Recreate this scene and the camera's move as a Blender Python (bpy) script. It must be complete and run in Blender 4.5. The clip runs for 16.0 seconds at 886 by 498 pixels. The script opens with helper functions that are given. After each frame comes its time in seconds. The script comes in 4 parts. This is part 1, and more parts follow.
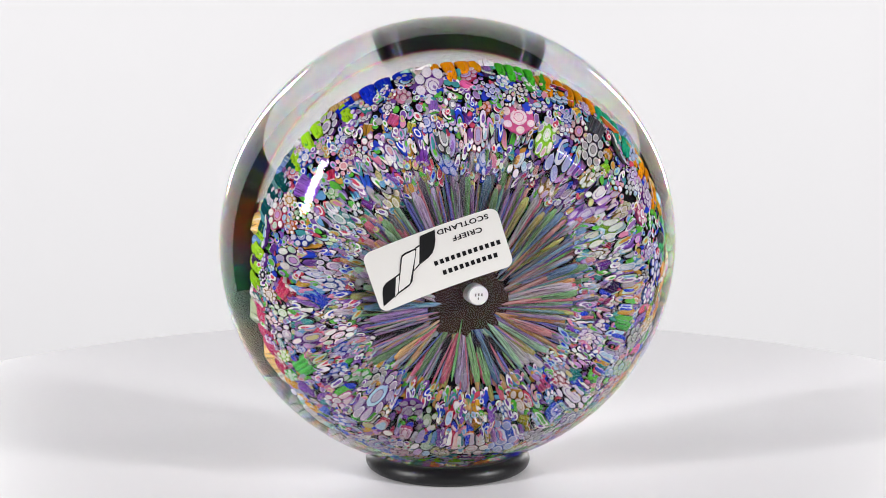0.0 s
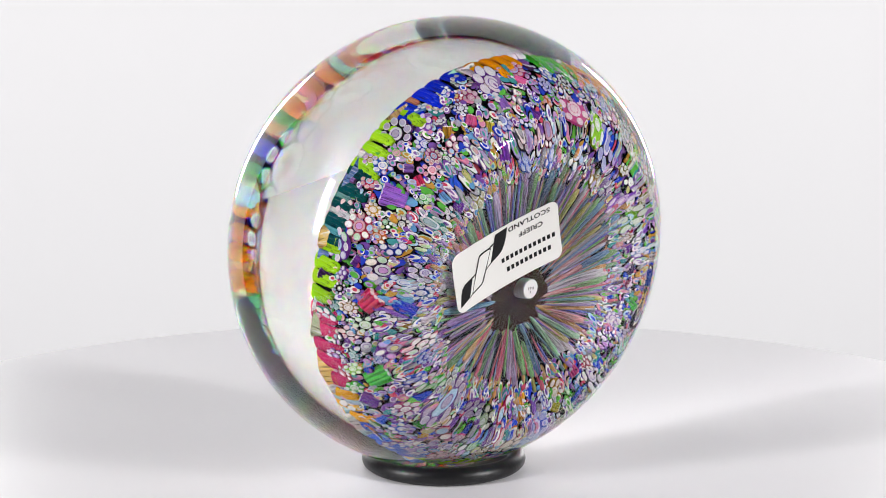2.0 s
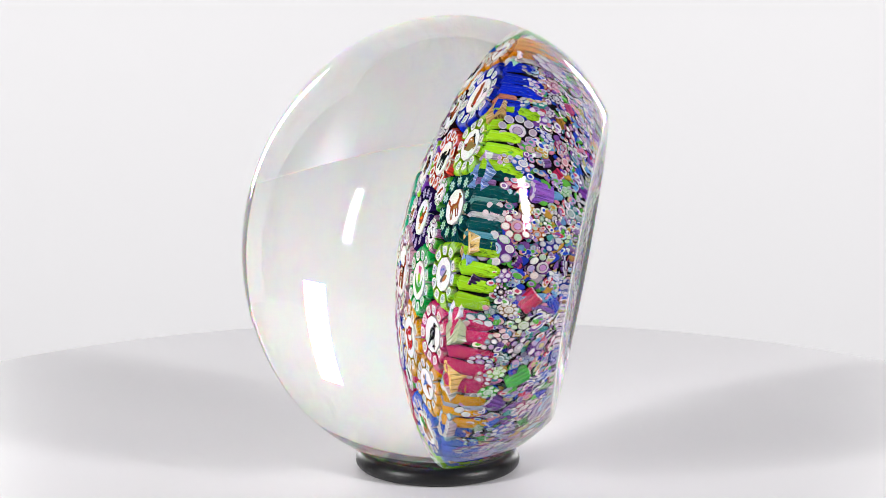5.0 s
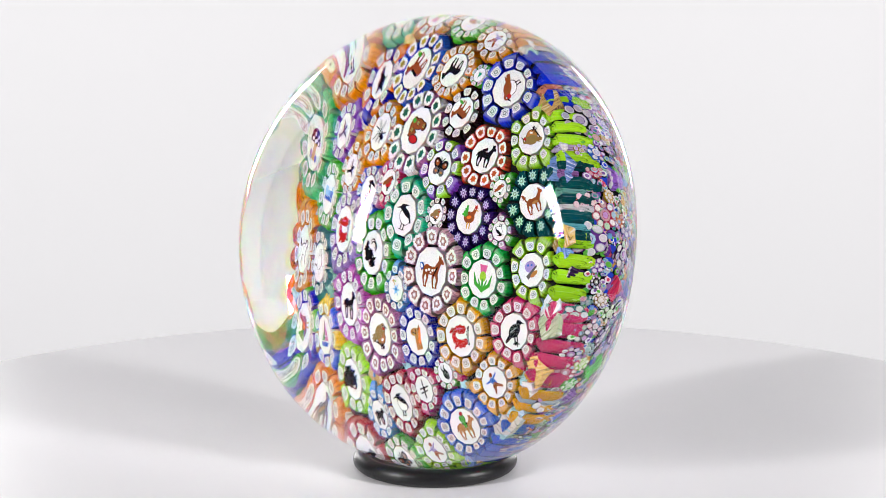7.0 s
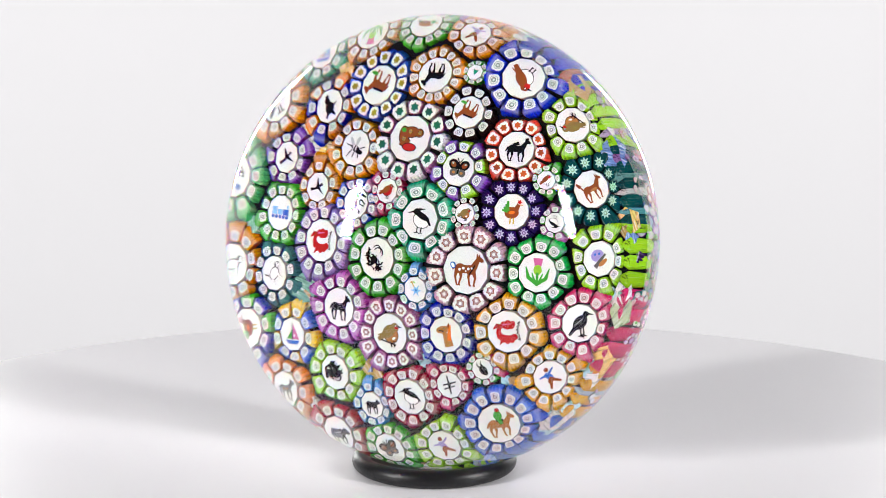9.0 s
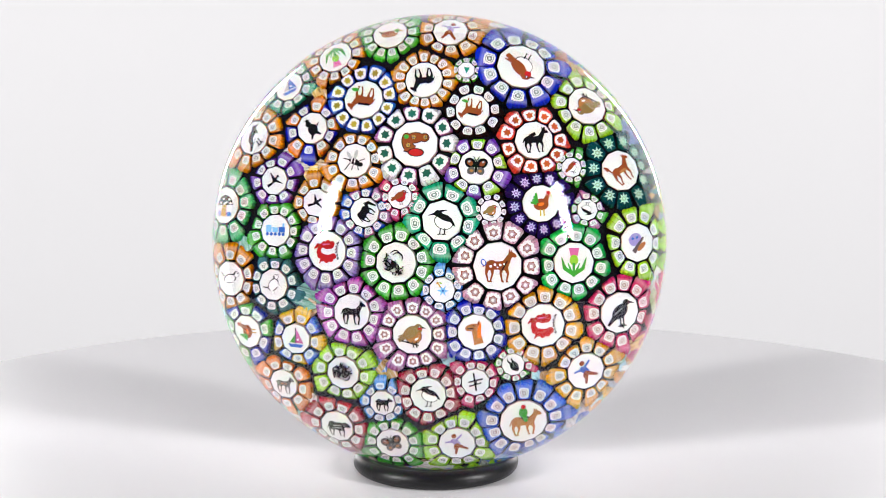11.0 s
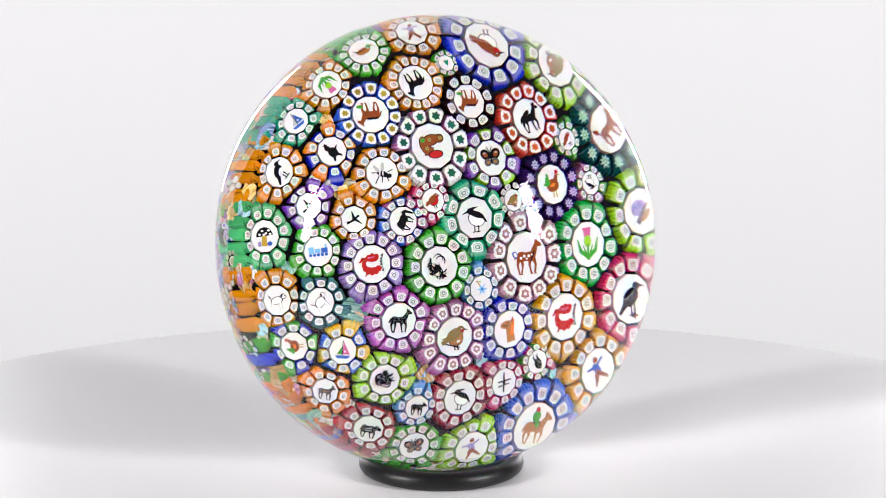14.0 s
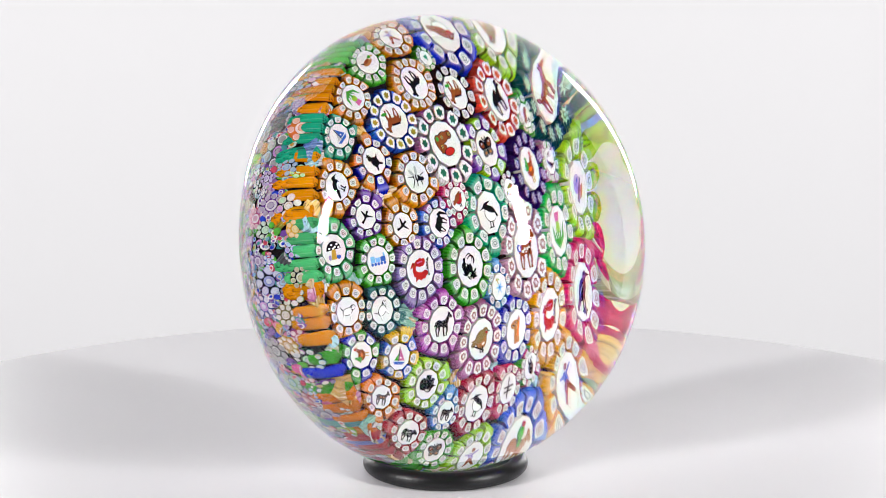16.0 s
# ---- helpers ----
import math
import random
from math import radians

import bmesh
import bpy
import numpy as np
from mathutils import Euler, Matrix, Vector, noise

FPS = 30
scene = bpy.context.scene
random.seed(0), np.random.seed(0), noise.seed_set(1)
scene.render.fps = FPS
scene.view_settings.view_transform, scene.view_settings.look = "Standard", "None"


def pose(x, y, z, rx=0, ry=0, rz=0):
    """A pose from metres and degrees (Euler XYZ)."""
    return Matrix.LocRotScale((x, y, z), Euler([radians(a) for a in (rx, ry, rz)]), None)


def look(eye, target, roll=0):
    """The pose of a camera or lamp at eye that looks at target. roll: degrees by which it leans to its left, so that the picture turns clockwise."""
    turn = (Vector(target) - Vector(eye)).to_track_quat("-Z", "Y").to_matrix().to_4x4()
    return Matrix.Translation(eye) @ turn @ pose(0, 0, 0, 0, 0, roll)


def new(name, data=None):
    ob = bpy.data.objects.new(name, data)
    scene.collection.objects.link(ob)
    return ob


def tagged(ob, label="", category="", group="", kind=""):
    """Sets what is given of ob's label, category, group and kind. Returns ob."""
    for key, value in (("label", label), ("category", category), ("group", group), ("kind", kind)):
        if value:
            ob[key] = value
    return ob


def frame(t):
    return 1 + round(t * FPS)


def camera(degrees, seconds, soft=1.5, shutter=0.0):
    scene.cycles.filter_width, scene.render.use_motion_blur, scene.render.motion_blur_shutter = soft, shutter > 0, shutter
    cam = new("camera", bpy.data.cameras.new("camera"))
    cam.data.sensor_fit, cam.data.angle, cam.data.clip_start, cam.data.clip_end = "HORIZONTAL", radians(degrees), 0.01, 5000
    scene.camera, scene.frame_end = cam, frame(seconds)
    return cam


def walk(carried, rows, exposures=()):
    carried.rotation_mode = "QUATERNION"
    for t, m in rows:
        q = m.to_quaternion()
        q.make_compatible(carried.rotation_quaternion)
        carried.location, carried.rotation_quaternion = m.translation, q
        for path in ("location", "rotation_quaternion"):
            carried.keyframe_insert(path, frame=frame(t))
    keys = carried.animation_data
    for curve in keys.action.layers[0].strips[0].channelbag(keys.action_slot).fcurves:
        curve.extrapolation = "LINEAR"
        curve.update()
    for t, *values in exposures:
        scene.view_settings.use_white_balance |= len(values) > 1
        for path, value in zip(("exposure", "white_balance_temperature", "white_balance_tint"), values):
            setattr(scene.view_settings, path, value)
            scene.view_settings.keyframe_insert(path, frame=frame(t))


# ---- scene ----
# camera: fixed on its stand, a little above the paperweight
cam = camera(21.85, 16.0, soft=0.72)
EYE, AIM = (0.00004, -0.39689, 0.11389), (0.00004, 0.0, 0.03979)
walk(cam, [(0.0, look(EYE, AIM)), (16.0, look(EYE, AIM))])

# light: a dim studio with a glowing white backdrop, two strip lights in front and two behind
world = bpy.data.worlds.new("studio")
world.use_nodes = True
scene.world = world
bg = world.node_tree.nodes["Background"]
bg.inputs["Color"].default_value = (1.0, 0.985, 1.0, 1)
bg.inputs["Strength"].default_value = 0.10
scene.view_settings.exposure = 0.0


def strip_light(name, azimuth, elevation, distance, width, height, power):
    a, e = radians(azimuth), radians(elevation)
    aim = Vector((0, 0, 0.045))
    eye = aim + distance * Vector((math.sin(a) * math.cos(e), -math.cos(a) * math.cos(e), math.sin(e)))
    lamp = bpy.data.lights.new(name, "AREA")
    lamp.shape, lamp.size, lamp.size_y, lamp.energy = "RECTANGLE", width, height, power
    lamp.color = (1.0, 0.985, 0.985)
    ob = new(name, lamp)
    ob.matrix_world = look(eye, aim)
    return ob


strip_light("strip_light", -58, 18, 1.0, 0.10, 0.40, 8.0)
strip_light("strip_light", 59, 18, 1.0, 0.10, 0.40, 8.0)
strip_light("rear_light", -156, 6, 0.62, 0.06, 0.22, 0.6)
strip_light("rear_light", 155, 6, 0.62, 0.06, 0.22, 0.6)

# ---- materials ----
def nodes_of(name):
    m = bpy.data.materials.new(name)
    m.use_nodes = True
    nt = m.node_tree
    return m, nt, nt.nodes["Principled BSDF"]


def put(nt, kind, **inputs):
    n = nt.nodes.new(kind)
    for k, v in inputs.items():
        k = k.replace("_", " ")
        if hasattr(v, "is_output"):
            nt.links.new(v, n.inputs[k])
        else:
            n.inputs[k].default_value = v
    return n


def mixed(nt, fac, a, b, blend="MIX"):
    n = nt.nodes.new("ShaderNodeMix")
    n.data_type, n.blend_type = "RGBA", blend
    for slot, v in ((0, fac), (6, a), (7, b)):
        if hasattr(v, "is_output"):
            nt.links.new(v, n.inputs[slot])
        else:
            n.inputs[slot].default_value = v if slot == 0 else (*v, 1)[:4]
    return n.outputs[2]


def ramp(nt, fac, stops, constant=False):
    n = nt.nodes.new("ShaderNodeValToRGB")
    if constant:
        n.color_ramp.interpolation = "CONSTANT"
    el = n.color_ramp.elements
    while len(el) < len(stops):
        el.new(0.5)
    for e, (p, c) in zip(el, stops):
        e.position, e.color = p, (*c, 1)
    nt.links.new(fac, n.inputs[0])
    return n.outputs[0]


def opaque(name, colour, rough, speck=0.06, scale=900.0, bump=0.0, specular=0.3):
    """A plain surface with grain at two scales."""
    m, nt, b = nodes_of(name)
    co = put(nt, "ShaderNodeTexCoord").outputs["Object"]
    fine = put(nt, "ShaderNodeTexNoise", Vector=co, Scale=scale, Detail=3.0)
    wide = put(nt, "ShaderNodeTexNoise", Vector=co, Scale=scale * 0.08, Detail=2.0)
    dark = tuple(c * (1 - 2 * speck) for c in colour)
    c1 = mixed(nt, fine.outputs["Fac"], dark, colour)
    c2 = mixed(nt, wide.outputs["Fac"], c1, tuple(min(1, c * (1 + speck)) for c in colour))
    nt.links.new(c2, b.inputs["Base Color"])
    b.inputs["Roughness"].default_value = rough
    b.inputs["Specular IOR Level"].default_value = specular
    if bump:
        n = put(nt, "ShaderNodeBump", Height=fine.outputs["Fac"], Strength=bump, Distance=0.0002)
        nt.links.new(n.outputs[0], b.inputs["Normal"])
    return m


def streaked(name, scale, pale=0.03, deep=0.82, skirt=False):
    """Drawn glass rod: the object's own colour, in streaks along its length (local z); a skirt is milky where it starts."""
    m, nt, b = nodes_of(name)
    tc = put(nt, "ShaderNodeTexCoord")
    mp = put(nt, "ShaderNodeMapping", Vector=tc.outputs["Object"], Scale=scale)
    n1 = put(nt, "ShaderNodeTexNoise", Vector=mp.outputs[0], Scale=1.0, Detail=3.0, Roughness=0.7)
    col = put(nt, "ShaderNodeObjectInfo").outputs["Color"]
    light = mixed(nt, pale, col, (0.75, 0.72, 0.78))
    dark = mixed(nt, deep, col, (0.01, 0.01, 0.015))
    k = ramp(nt, n1.outputs["Fac"], [(0.38, (0, 0, 0)), (0.47, (0.5, 0.5, 0.5)), (0.57, (0.5, 0.5, 0.5)), (0.68, (1, 1, 1))])
    lo = mixed(nt, ramp(nt, k, [(0.0, (0, 0, 0)), (0.5, (1, 1, 1))]), dark, col)
    hi = mixed(nt, ramp(nt, k, [(0.5, (0, 0, 0)), (1.0, (1, 1, 1))]), lo, light)
    if skirt:
        x = put(nt, "ShaderNodeSeparateXYZ", Vector=tc.outputs["Generated"]).outputs[0]
        milk = ramp(nt, x, [(0.30, (0, 0, 0)), (0.55, (0.03, 0.03, 0.03)), (0.72, (0.20, 0.20, 0.20)), (0.85, (0.0, 0.0, 0.0))])
        hi = mixed(nt, milk, hi, (0.72, 0.72, 0.74))
    nt.links.new(hi, b.inputs["Base Color"])
    b.inputs["Roughness"].default_value = 0.45
    b.inputs["Specular IOR Level"].default_value = 0.0
    return m


def island_colours(name, pale, mute=0.0):
    """Cane slices packed side by side, each in a colour of its own."""
    m, nt, b = nodes_of(name)
    r1 = put(nt, "ShaderNodeNewGeometry").outputs["Random Per Island"]
    r2 = put(nt, "ShaderNodeObjectInfo").outputs["Random"]
    add = nt.nodes.new("ShaderNodeMath")
    add.operation = "ADD"
    nt.links.new(r1, add.inputs[0]), nt.links.new(r2, add.inputs[1])
    fr = nt.nodes.new("ShaderNodeMath")
    fr.operation = "FRACT"
    nt.links.new(add.outputs[0], fr.inputs[0])
    if pale:
        stops = [(0.0, (0.72, 0.70, 0.74)), (0.2, (0.36, 0.30, 0.52)), (0.34, (0.74, 0.72, 0.70)), (0.5, (0.34, 0.50, 0.66)),
                 (0.6, (0.50, 0.26, 0.55)), (0.7, (0.70, 0.66, 0.64)), (0.8, (0.40, 0.55, 0.40)), (0.88, (0.55, 0.34, 0.36)), (0.94, (0.5, 0.45, 0.2))]
    else:
        stops = [(0.0, (0.18, 0.07, 0.34)), (0.16, (0.26, 0.14, 0.36)), (0.26, (0.10, 0.42, 0.05)), (0.40, (0.02, 0.05, 0.52)), (0.53, (0.35, 0.33, 0.38)),
                 (0.62, (0.05, 0.27, 0.28)), (0.70, (0.55, 0.06, 0.12)), (0.78, (0.50, 0.27, 0.04)), (0.85, (0.12, 0.30, 0.55)), (0.92, (0.60, 0.20, 0.34))]
    c = mixed(nt, mute, ramp(nt, fr.outputs[0], stops, True), (0.22, 0.19, 0.23))
    co = put(nt, "ShaderNodeTexCoord").outputs["Object"]
    n = put(nt, "ShaderNodeTexNoise", Vector=co, Scale=1400.0, Detail=2.0)
    nt.links.new(mixed(nt, n.outputs["Fac"], mixed(nt, 0.45, c, (0.02, 0.02, 0.03)), c), b.inputs["Base Color"])
    b.inputs["Roughness"].default_value = 0.4
    b.inputs["Specular IOR Level"].default_value = 0.0
    return m


def object_colour(name, shade=0.0):
    m, nt, b = nodes_of(name)
    co = put(nt, "ShaderNodeTexCoord").outputs["Object"]
    n = put(nt, "ShaderNodeTexNoise", Vector=co, Scale=1700.0, Detail=4.0, Roughness=0.65)
    col = put(nt, "ShaderNodeObjectInfo").outputs["Color"]
    col = mixed(nt, shade, col, (0.78, 0.76, 0.78))
    nt.links.new(mixed(nt, n.outputs["Fac"], mixed(nt, 0.42, col, (0.05, 0.04, 0.06)), col), b.inputs["Base Color"])
    b.inputs["Roughness"].default_value = 0.4
    b.inputs["Specular IOR Level"].default_value = 0.0
    return m


def clear_glass():
    """Lead crystal: each primary colour is bent a little differently."""
    m, nt, b = nodes_of("clear_glass")
    last = None
    for colour, ior in (((0.985, 0, 0, 1), 1.511), ((0, 0.985, 0, 1), 1.520), ((0, 0, 0.98, 1), 1.5305)):
        g = nt.nodes.new("ShaderNodeBsdfGlass")
        g.inputs["Color"].default_value, g.inputs["Roughness"].default_value, g.inputs["IOR"].default_value = colour, 0.0, ior
        if last is None:
            last = g.outputs[0]
        else:
            add = nt.nodes.new("ShaderNodeAddShader")
            nt.links.new(last, add.inputs[0]), nt.links.new(g.outputs[0], add.inputs[1])
            last = add.outputs[0]
    plain = nt.nodes.new("ShaderNodeBsdfGlass")
    plain.inputs["Color"].default_value, plain.inputs["Roughness"].default_value, plain.inputs["IOR"].default_value = (0.985, 0.987, 0.985, 1), 0.0, 1.52
    mix = nt.nodes.new("ShaderNodeMixShader")
    mix.inputs[0].default_value = 0.38
    nt.links.new(plain.outputs[0], mix.inputs[1]), nt.links.new(last, mix.inputs[2])
    nt.links.new(mix.outputs[0], nt.nodes["Material Output"].inputs["Surface"])
    nt.nodes.remove(b)
    return m


GLASS = clear_glass()
WHITE_BOARD = opaque("white_board", (0.915, 0.905, 0.930), 0.35, 0.01, 500.0, 0.02, 0.35)
BACKDROP = opaque("glowing_white_paper", (0.82, 0.815, 0.82), 0.9, 0.008, 60.0)
# emission in the paper itself stands in for lamps shining on the backdrop
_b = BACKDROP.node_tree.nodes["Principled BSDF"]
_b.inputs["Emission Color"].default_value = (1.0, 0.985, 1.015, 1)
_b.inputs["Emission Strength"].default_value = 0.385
CURTAIN = opaque("dark_wall", (0.05, 0.05, 0.053), 0.95, 0.1, 40.0)
RUBBER = opaque("black_rubber", (0.006, 0.006, 0.007), 0.38, 0.2, 1500.0, 0.25, 0.4)
INK = opaque("black_ink", (0.004, 0.004, 0.005), 0.5, 0.1, 2000.0)
PAPER = opaque("cream_paper", (0.90, 0.885, 0.85), 0.55, 0.02, 1500.0, 0.05)
DARK = opaque("dark_glass", (0.010, 0.009, 0.012), 0.4, 0.3, 500.0, 0.0, 0.0)
BROWN = opaque("brown_glass", (0.024, 0.013, 0.010), 0.4, 0.5, 260.0, 0.0, 0.0)
MILK = opaque("milk_glass", (0.70, 0.70, 0.70), 0.4, 0.015, 900.0, 0.0, 0.0)
GREY_GLASS = opaque("grey_glass", (0.42, 0.42, 0.44), 0.4, 0.15, 900.0, 0.0, 0.0)
TONES = dict(black=(0.008, 0.008, 0.01), brown=(0.24, 0.06, 0.02), tan=(0.38, 0.16, 0.05), red=(0.42, 0.02, 0.02), green=(0.05, 0.30, 0.04),
             blue=(0.04, 0.12, 0.45), pink=(0.55, 0.12, 0.28), olive=(0.22, 0.15, 0.05), lilac=(0.30, 0.24, 0.50), sky=(0.2, 0.45, 0.75), white=(0.8, 0.8, 0.8),
             lime=(0.25, 0.5, 0.04), orange=(0.75, 0.17, 0.02), aqua=(0.38, 0.60, 0.50), pale=(0.46, 0.40, 0.62), gold=(0.5, 0.3, 0.04), teal=(0.02, 0.25, 0.15), grey=(0.4, 0.42, 0.42), smoke=(0.1, 0.09, 0.09))
TONE = {k: opaque("figure_" + k, v, 0.45, 0.1, 2500.0, 0.0, 0.0) for k, v in TONES.items()}
PETAL = streaked("ribbed_glass", (160.0, 2900.0, 60.0), 0.05, 0.66, True)
DARK_PETAL = streaked("dark_ribbed_glass", (220.0, 2600.0, 60.0), 0.10, 0.4)
FLANK = streaked("fluted_glass", (2600.0, 2600.0, 70.0), 0.10, 0.85)
CHIP = streaked("streaked_glass", (2600.0, 260.0, 150.0), 0.7)
STALK = streaked("drawn_glass", (3600.0, 3600.0, 110.0), 0.42)
THREAD = island_colours("thread_glass", False, 0.42)
FACE, WALL = island_colours("cane_faces", True), island_colours("cane_walls", False)
ACCENT = object_colour("accent_glass")
SLICE_WALL = object_colour("slice_wall")
SLICE_FACE = object_colour("slice_face", 0.66)
SLICE_TINT = object_colour("slice_tint", 0.36)
BARREL = streaked("barrel_glass", (200.0, 3600.0, 3600.0), 0.18, 0.7)

COLOURS = dict(green=(0.09, 0.50, 0.05), amber=(0.78, 0.33, 0.003), teal=(0.03, 0.42, 0.27), azure=(0.05, 0.17, 0.72), blue=(0.015, 0.05, 0.62), umber=(0.03, 0.012, 0.012),
               lime=(0.40, 0.70, 0.035), coral=(0.78, 0.10, 0.06), deepteal=(0.008, 0.10, 0.11), mint=(0.12, 0.55, 0.24), purple=(0.24, 0.07, 0.50), rose=(0.66, 0.05, 0.20),
               jade=(0.03, 0.52, 0.30), indigo=(0.04, 0.015, 0.13), slate=(0.09, 0.23, 0.25), lilac=(0.36, 0.24, 0.58), leaf=(0.07, 0.46, 0.04), emerald=(0.02, 0.50, 0.11),
               sky=(0.13, 0.38, 0.78), magenta=(0.54, 0.13, 0.54), mauve=(0.50, 0.20, 0.42), royal=(0.01, 0.025, 0.50), blush=(0.66, 0.40, 0.50), ochre=(0.80, 0.42, 0.008), crimson=(0.48, 0.02, 0.08),
               orange=(0.82, 0.28, 0.01), red=(0.50, 0.03, 0.05), yellow=(0.80, 0.52, 0.02), white=(0.75, 0.72, 0.74), grey=(0.42, 0.46, 0.46), violet=(0.30, 0.22, 0.55))
PAIRS = dict(orangeblue=("orange", "royal"), violetwhite=("white", "mauve"), violetgreen=("purple", "lime"), bluerose=("azure", "mauve"), mauvegreen=("mauve", "green"),
             rosewhite=("blush", "blush"), bluegreen=("blue", "green"), yellowblue=("yellow", "azure"), rosegreen=("rose", "green"))
ACCENTS = dict(grey=(0.42, 0.45, 0.45), red=(0.50, 0.06, 0.08), yellow=(0.62, 0.48, 0.04), green=(0.25, 0.48, 0.34), amber=(0.55, 0.30, 0.12), blue=(0.15, 0.30, 0.55),
               teal=(0.02, 0.22, 0.13), orange=(0.80, 0.14, 0.02), lime=(0.40, 0.60, 0.35), violet=(0.34, 0.20, 0.50), jade=(0.22, 0.52, 0.40), rose=(0.50, 0.16, 0.20), royal=(0.10, 0.18, 0.50))

# ---- mesh helpers ----
MM = 0.001


def part(name, bm, material, parent=None, label=""):
    """Links a bmesh, drawn in millimetres, as one mesh object under a thing or a part."""
    me = bpy.data.meshes.new(name)
    bmesh.ops.scale(bm, vec=(MM, MM, MM), verts=bm.verts)
    bm.normal_update()
    bm.to_mesh(me)
    bm.free()
    for m in material if isinstance(material, (list, tuple)) else [material]:
        me.materials.append(m)
    ob = new(name, me)
    ob.parent = parent
    return tagged(ob, label) if label else ob


def lathe(prof, n, smooth=True, close=False):
    """Turns a profile of (radius, height) round the z axis; a radius of 0 ends in one pole."""
    bm = bmesh.new()
    rings = []
    for r, z in prof:
        if r < 1e-6:
            rings.append([bm.verts.new((0, 0, z))])
        else:
            rings.append([bm.verts.new((r * math.cos(2 * math.pi * i / n), r * math.sin(2 * math.pi * i / n), z)) for i in range(n)])
    pairs = list(zip(rings, rings[1:])) + ([(rings[-1], rings[0])] if close else [])
    for a, b in pairs:
        for i in range(n):
            k = (i + 1) % n
            if len(a) == 1:
                bm.faces.new((a[0], b[k], b[i]))
            elif len(b) == 1:
                bm.faces.new((a[i], a[k], b[0]))
            else:
                bm.faces.new((a[i], a[k], b[k], b[i]))
    for f in bm.faces:
        f.smooth = smooth
    bmesh.ops.recalc_face_normals(bm, faces=bm.faces)
    return bm


def slab(bm, outline, z0, z1, slot=0, taper=1.0, about=(0, 0)):
    """A flat piece with the outline given, from z0 up to z1; its foot is tapered about a point."""
    low = [bm.verts.new((about[0] + (x - about[0]) * taper, about[1] + (y - about[1]) * taper, z0)) for x, y in outline]
    top = [bm.verts.new((x, y, z1)) for x, y in outline]
    n = len(outline)
    fs = [bm.faces.new(top)] + [bm.faces.new((low[i], low[(i + 1) % n], top[(i + 1) % n], top[i])) for i in range(n)]
    for f in fs:
        f.material_index = slot
    return fs


def ellipse(cx, cy, rx, ry, rot=0, n=14):
    c, s = math.cos(radians(rot)), math.sin(radians(rot))
    return [(cx + rx * math.cos(a) * c - ry * math.sin(a) * s, cy + rx * math.cos(a) * s + ry * math.sin(a) * c) for a in (2 * math.pi * i / n for i in range(n))]


def star(cx, cy, r1, r2, n, turn=0):
    return [(cx + (r1, r2)[i % 2] * math.cos(turn + math.pi * i / n), cy + (r1, r2)[i % 2] * math.sin(turn + math.pi * i / n)) for i in range(2 * n)]


def stroke(x0, y0, x1, y1, w0, w1=None):
    w1 = w0 if w1 is None else w1
    d = math.hypot(x1 - x0, y1 - y0) or 1
    nx, ny = -(y1 - y0) / d, (x1 - x0) / d
    return [(x0 + nx * w0, y0 + ny * w0), (x0 - nx * w0, y0 - ny * w0), (x1 - nx * w1, y1 - ny * w1), (x1 + nx * w1, y1 + ny * w1)]


# ---- the studio ----
def studio():
    bm = bmesh.new()
    outline = ellipse(0, 0, 132.4, 132.4, 0, 160)
    slab(bm, outline, -8, 0)
    bmesh.ops.bevel(bm, geom=[e for e in bm.edges if all(v.co.z > -0.01 for v in e.verts)], offset=0.8, segments=2, affect="EDGES")
    board = part("turntable", bm, WHITE_BOARD)
    board.location = (0, -0.0103, 0)
    tagged(board, "round matt white turntable board under the paperweight", "turntable")
    bm = bmesh.new()
    n = 48
    wall = [[bm.verts.new((700 * math.sin(a), 250 + 450 * math.cos(a), z)) for a in (radians(-64 + 128 * i / n) for i in range(n + 1))] for z in (-600, 800)]
    for i in range(n):
        bm.faces.new((wall[0][i], wall[0][i + 1], wall[1][i + 1], wall[1][i])).smooth = True
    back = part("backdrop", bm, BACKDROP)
    tagged(back, "plain white paper backdrop with an emissive glow of its own", "backdrop", kind="structure")
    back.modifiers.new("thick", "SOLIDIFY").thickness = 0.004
    # a plain round foot under the board, down to the floor of the room
    bm = lathe([(0.0, -8.2), (98, -8.2), (100, -12), (100, -752), (0.0, -752)], 48, False)
    part("foot", bm, WHITE_BOARD, board)
    # the dark room round the set
    for name, what, x0, x1, y0, y1, z0, z1 in (
            ("floor", "dark grey studio floor", -1700, 1700, -1600, 1300, -800, -752),
            ("ceiling", "dark grey studio ceiling", -1700, 1700, -1600, 1300, 1500, 1550),
            ("wall_front", "dark unlit wall behind the camera", -1700, 1700, -1650, -1602, -800, 1550),
            ("wall_back", "dark wall behind the backdrop", -1700, 1700, 1302, 1350, -800, 1550),
            ("wall_left", "dark side wall of the studio", -1750, -1702, -1650, 1350, -800, 1550),
            ("wall_right", "dark side wall of the studio", 1702, 1750, -1650, 1350, -800, 1550)):
        bm = bmesh.new()
        bmesh.ops.create_cube(bm, size=1, matrix=Matrix.Translation(((x0 + x1) / 2, (y0 + y1) / 2, (z0 + z1) / 2)) @ Matrix.Diagonal((x1 - x0, y1 - y0, z1 - z0, 1)))
        tagged(part(name, bm, CURTAIN), what, name.split("_")[0], kind="structure")
    return board


turntable = studio()

# ---- paperweight: its shape in millimetres, z out through the dome ----
R, DOME, BASE, FOOT, HOLLOW = 40.0, 35.52, 31.0, 24.26, 23.4


def set_height(r):
    """Height of the cushion on which the canes' faces lie."""
    return 5.0 - 0.0105 * r * r


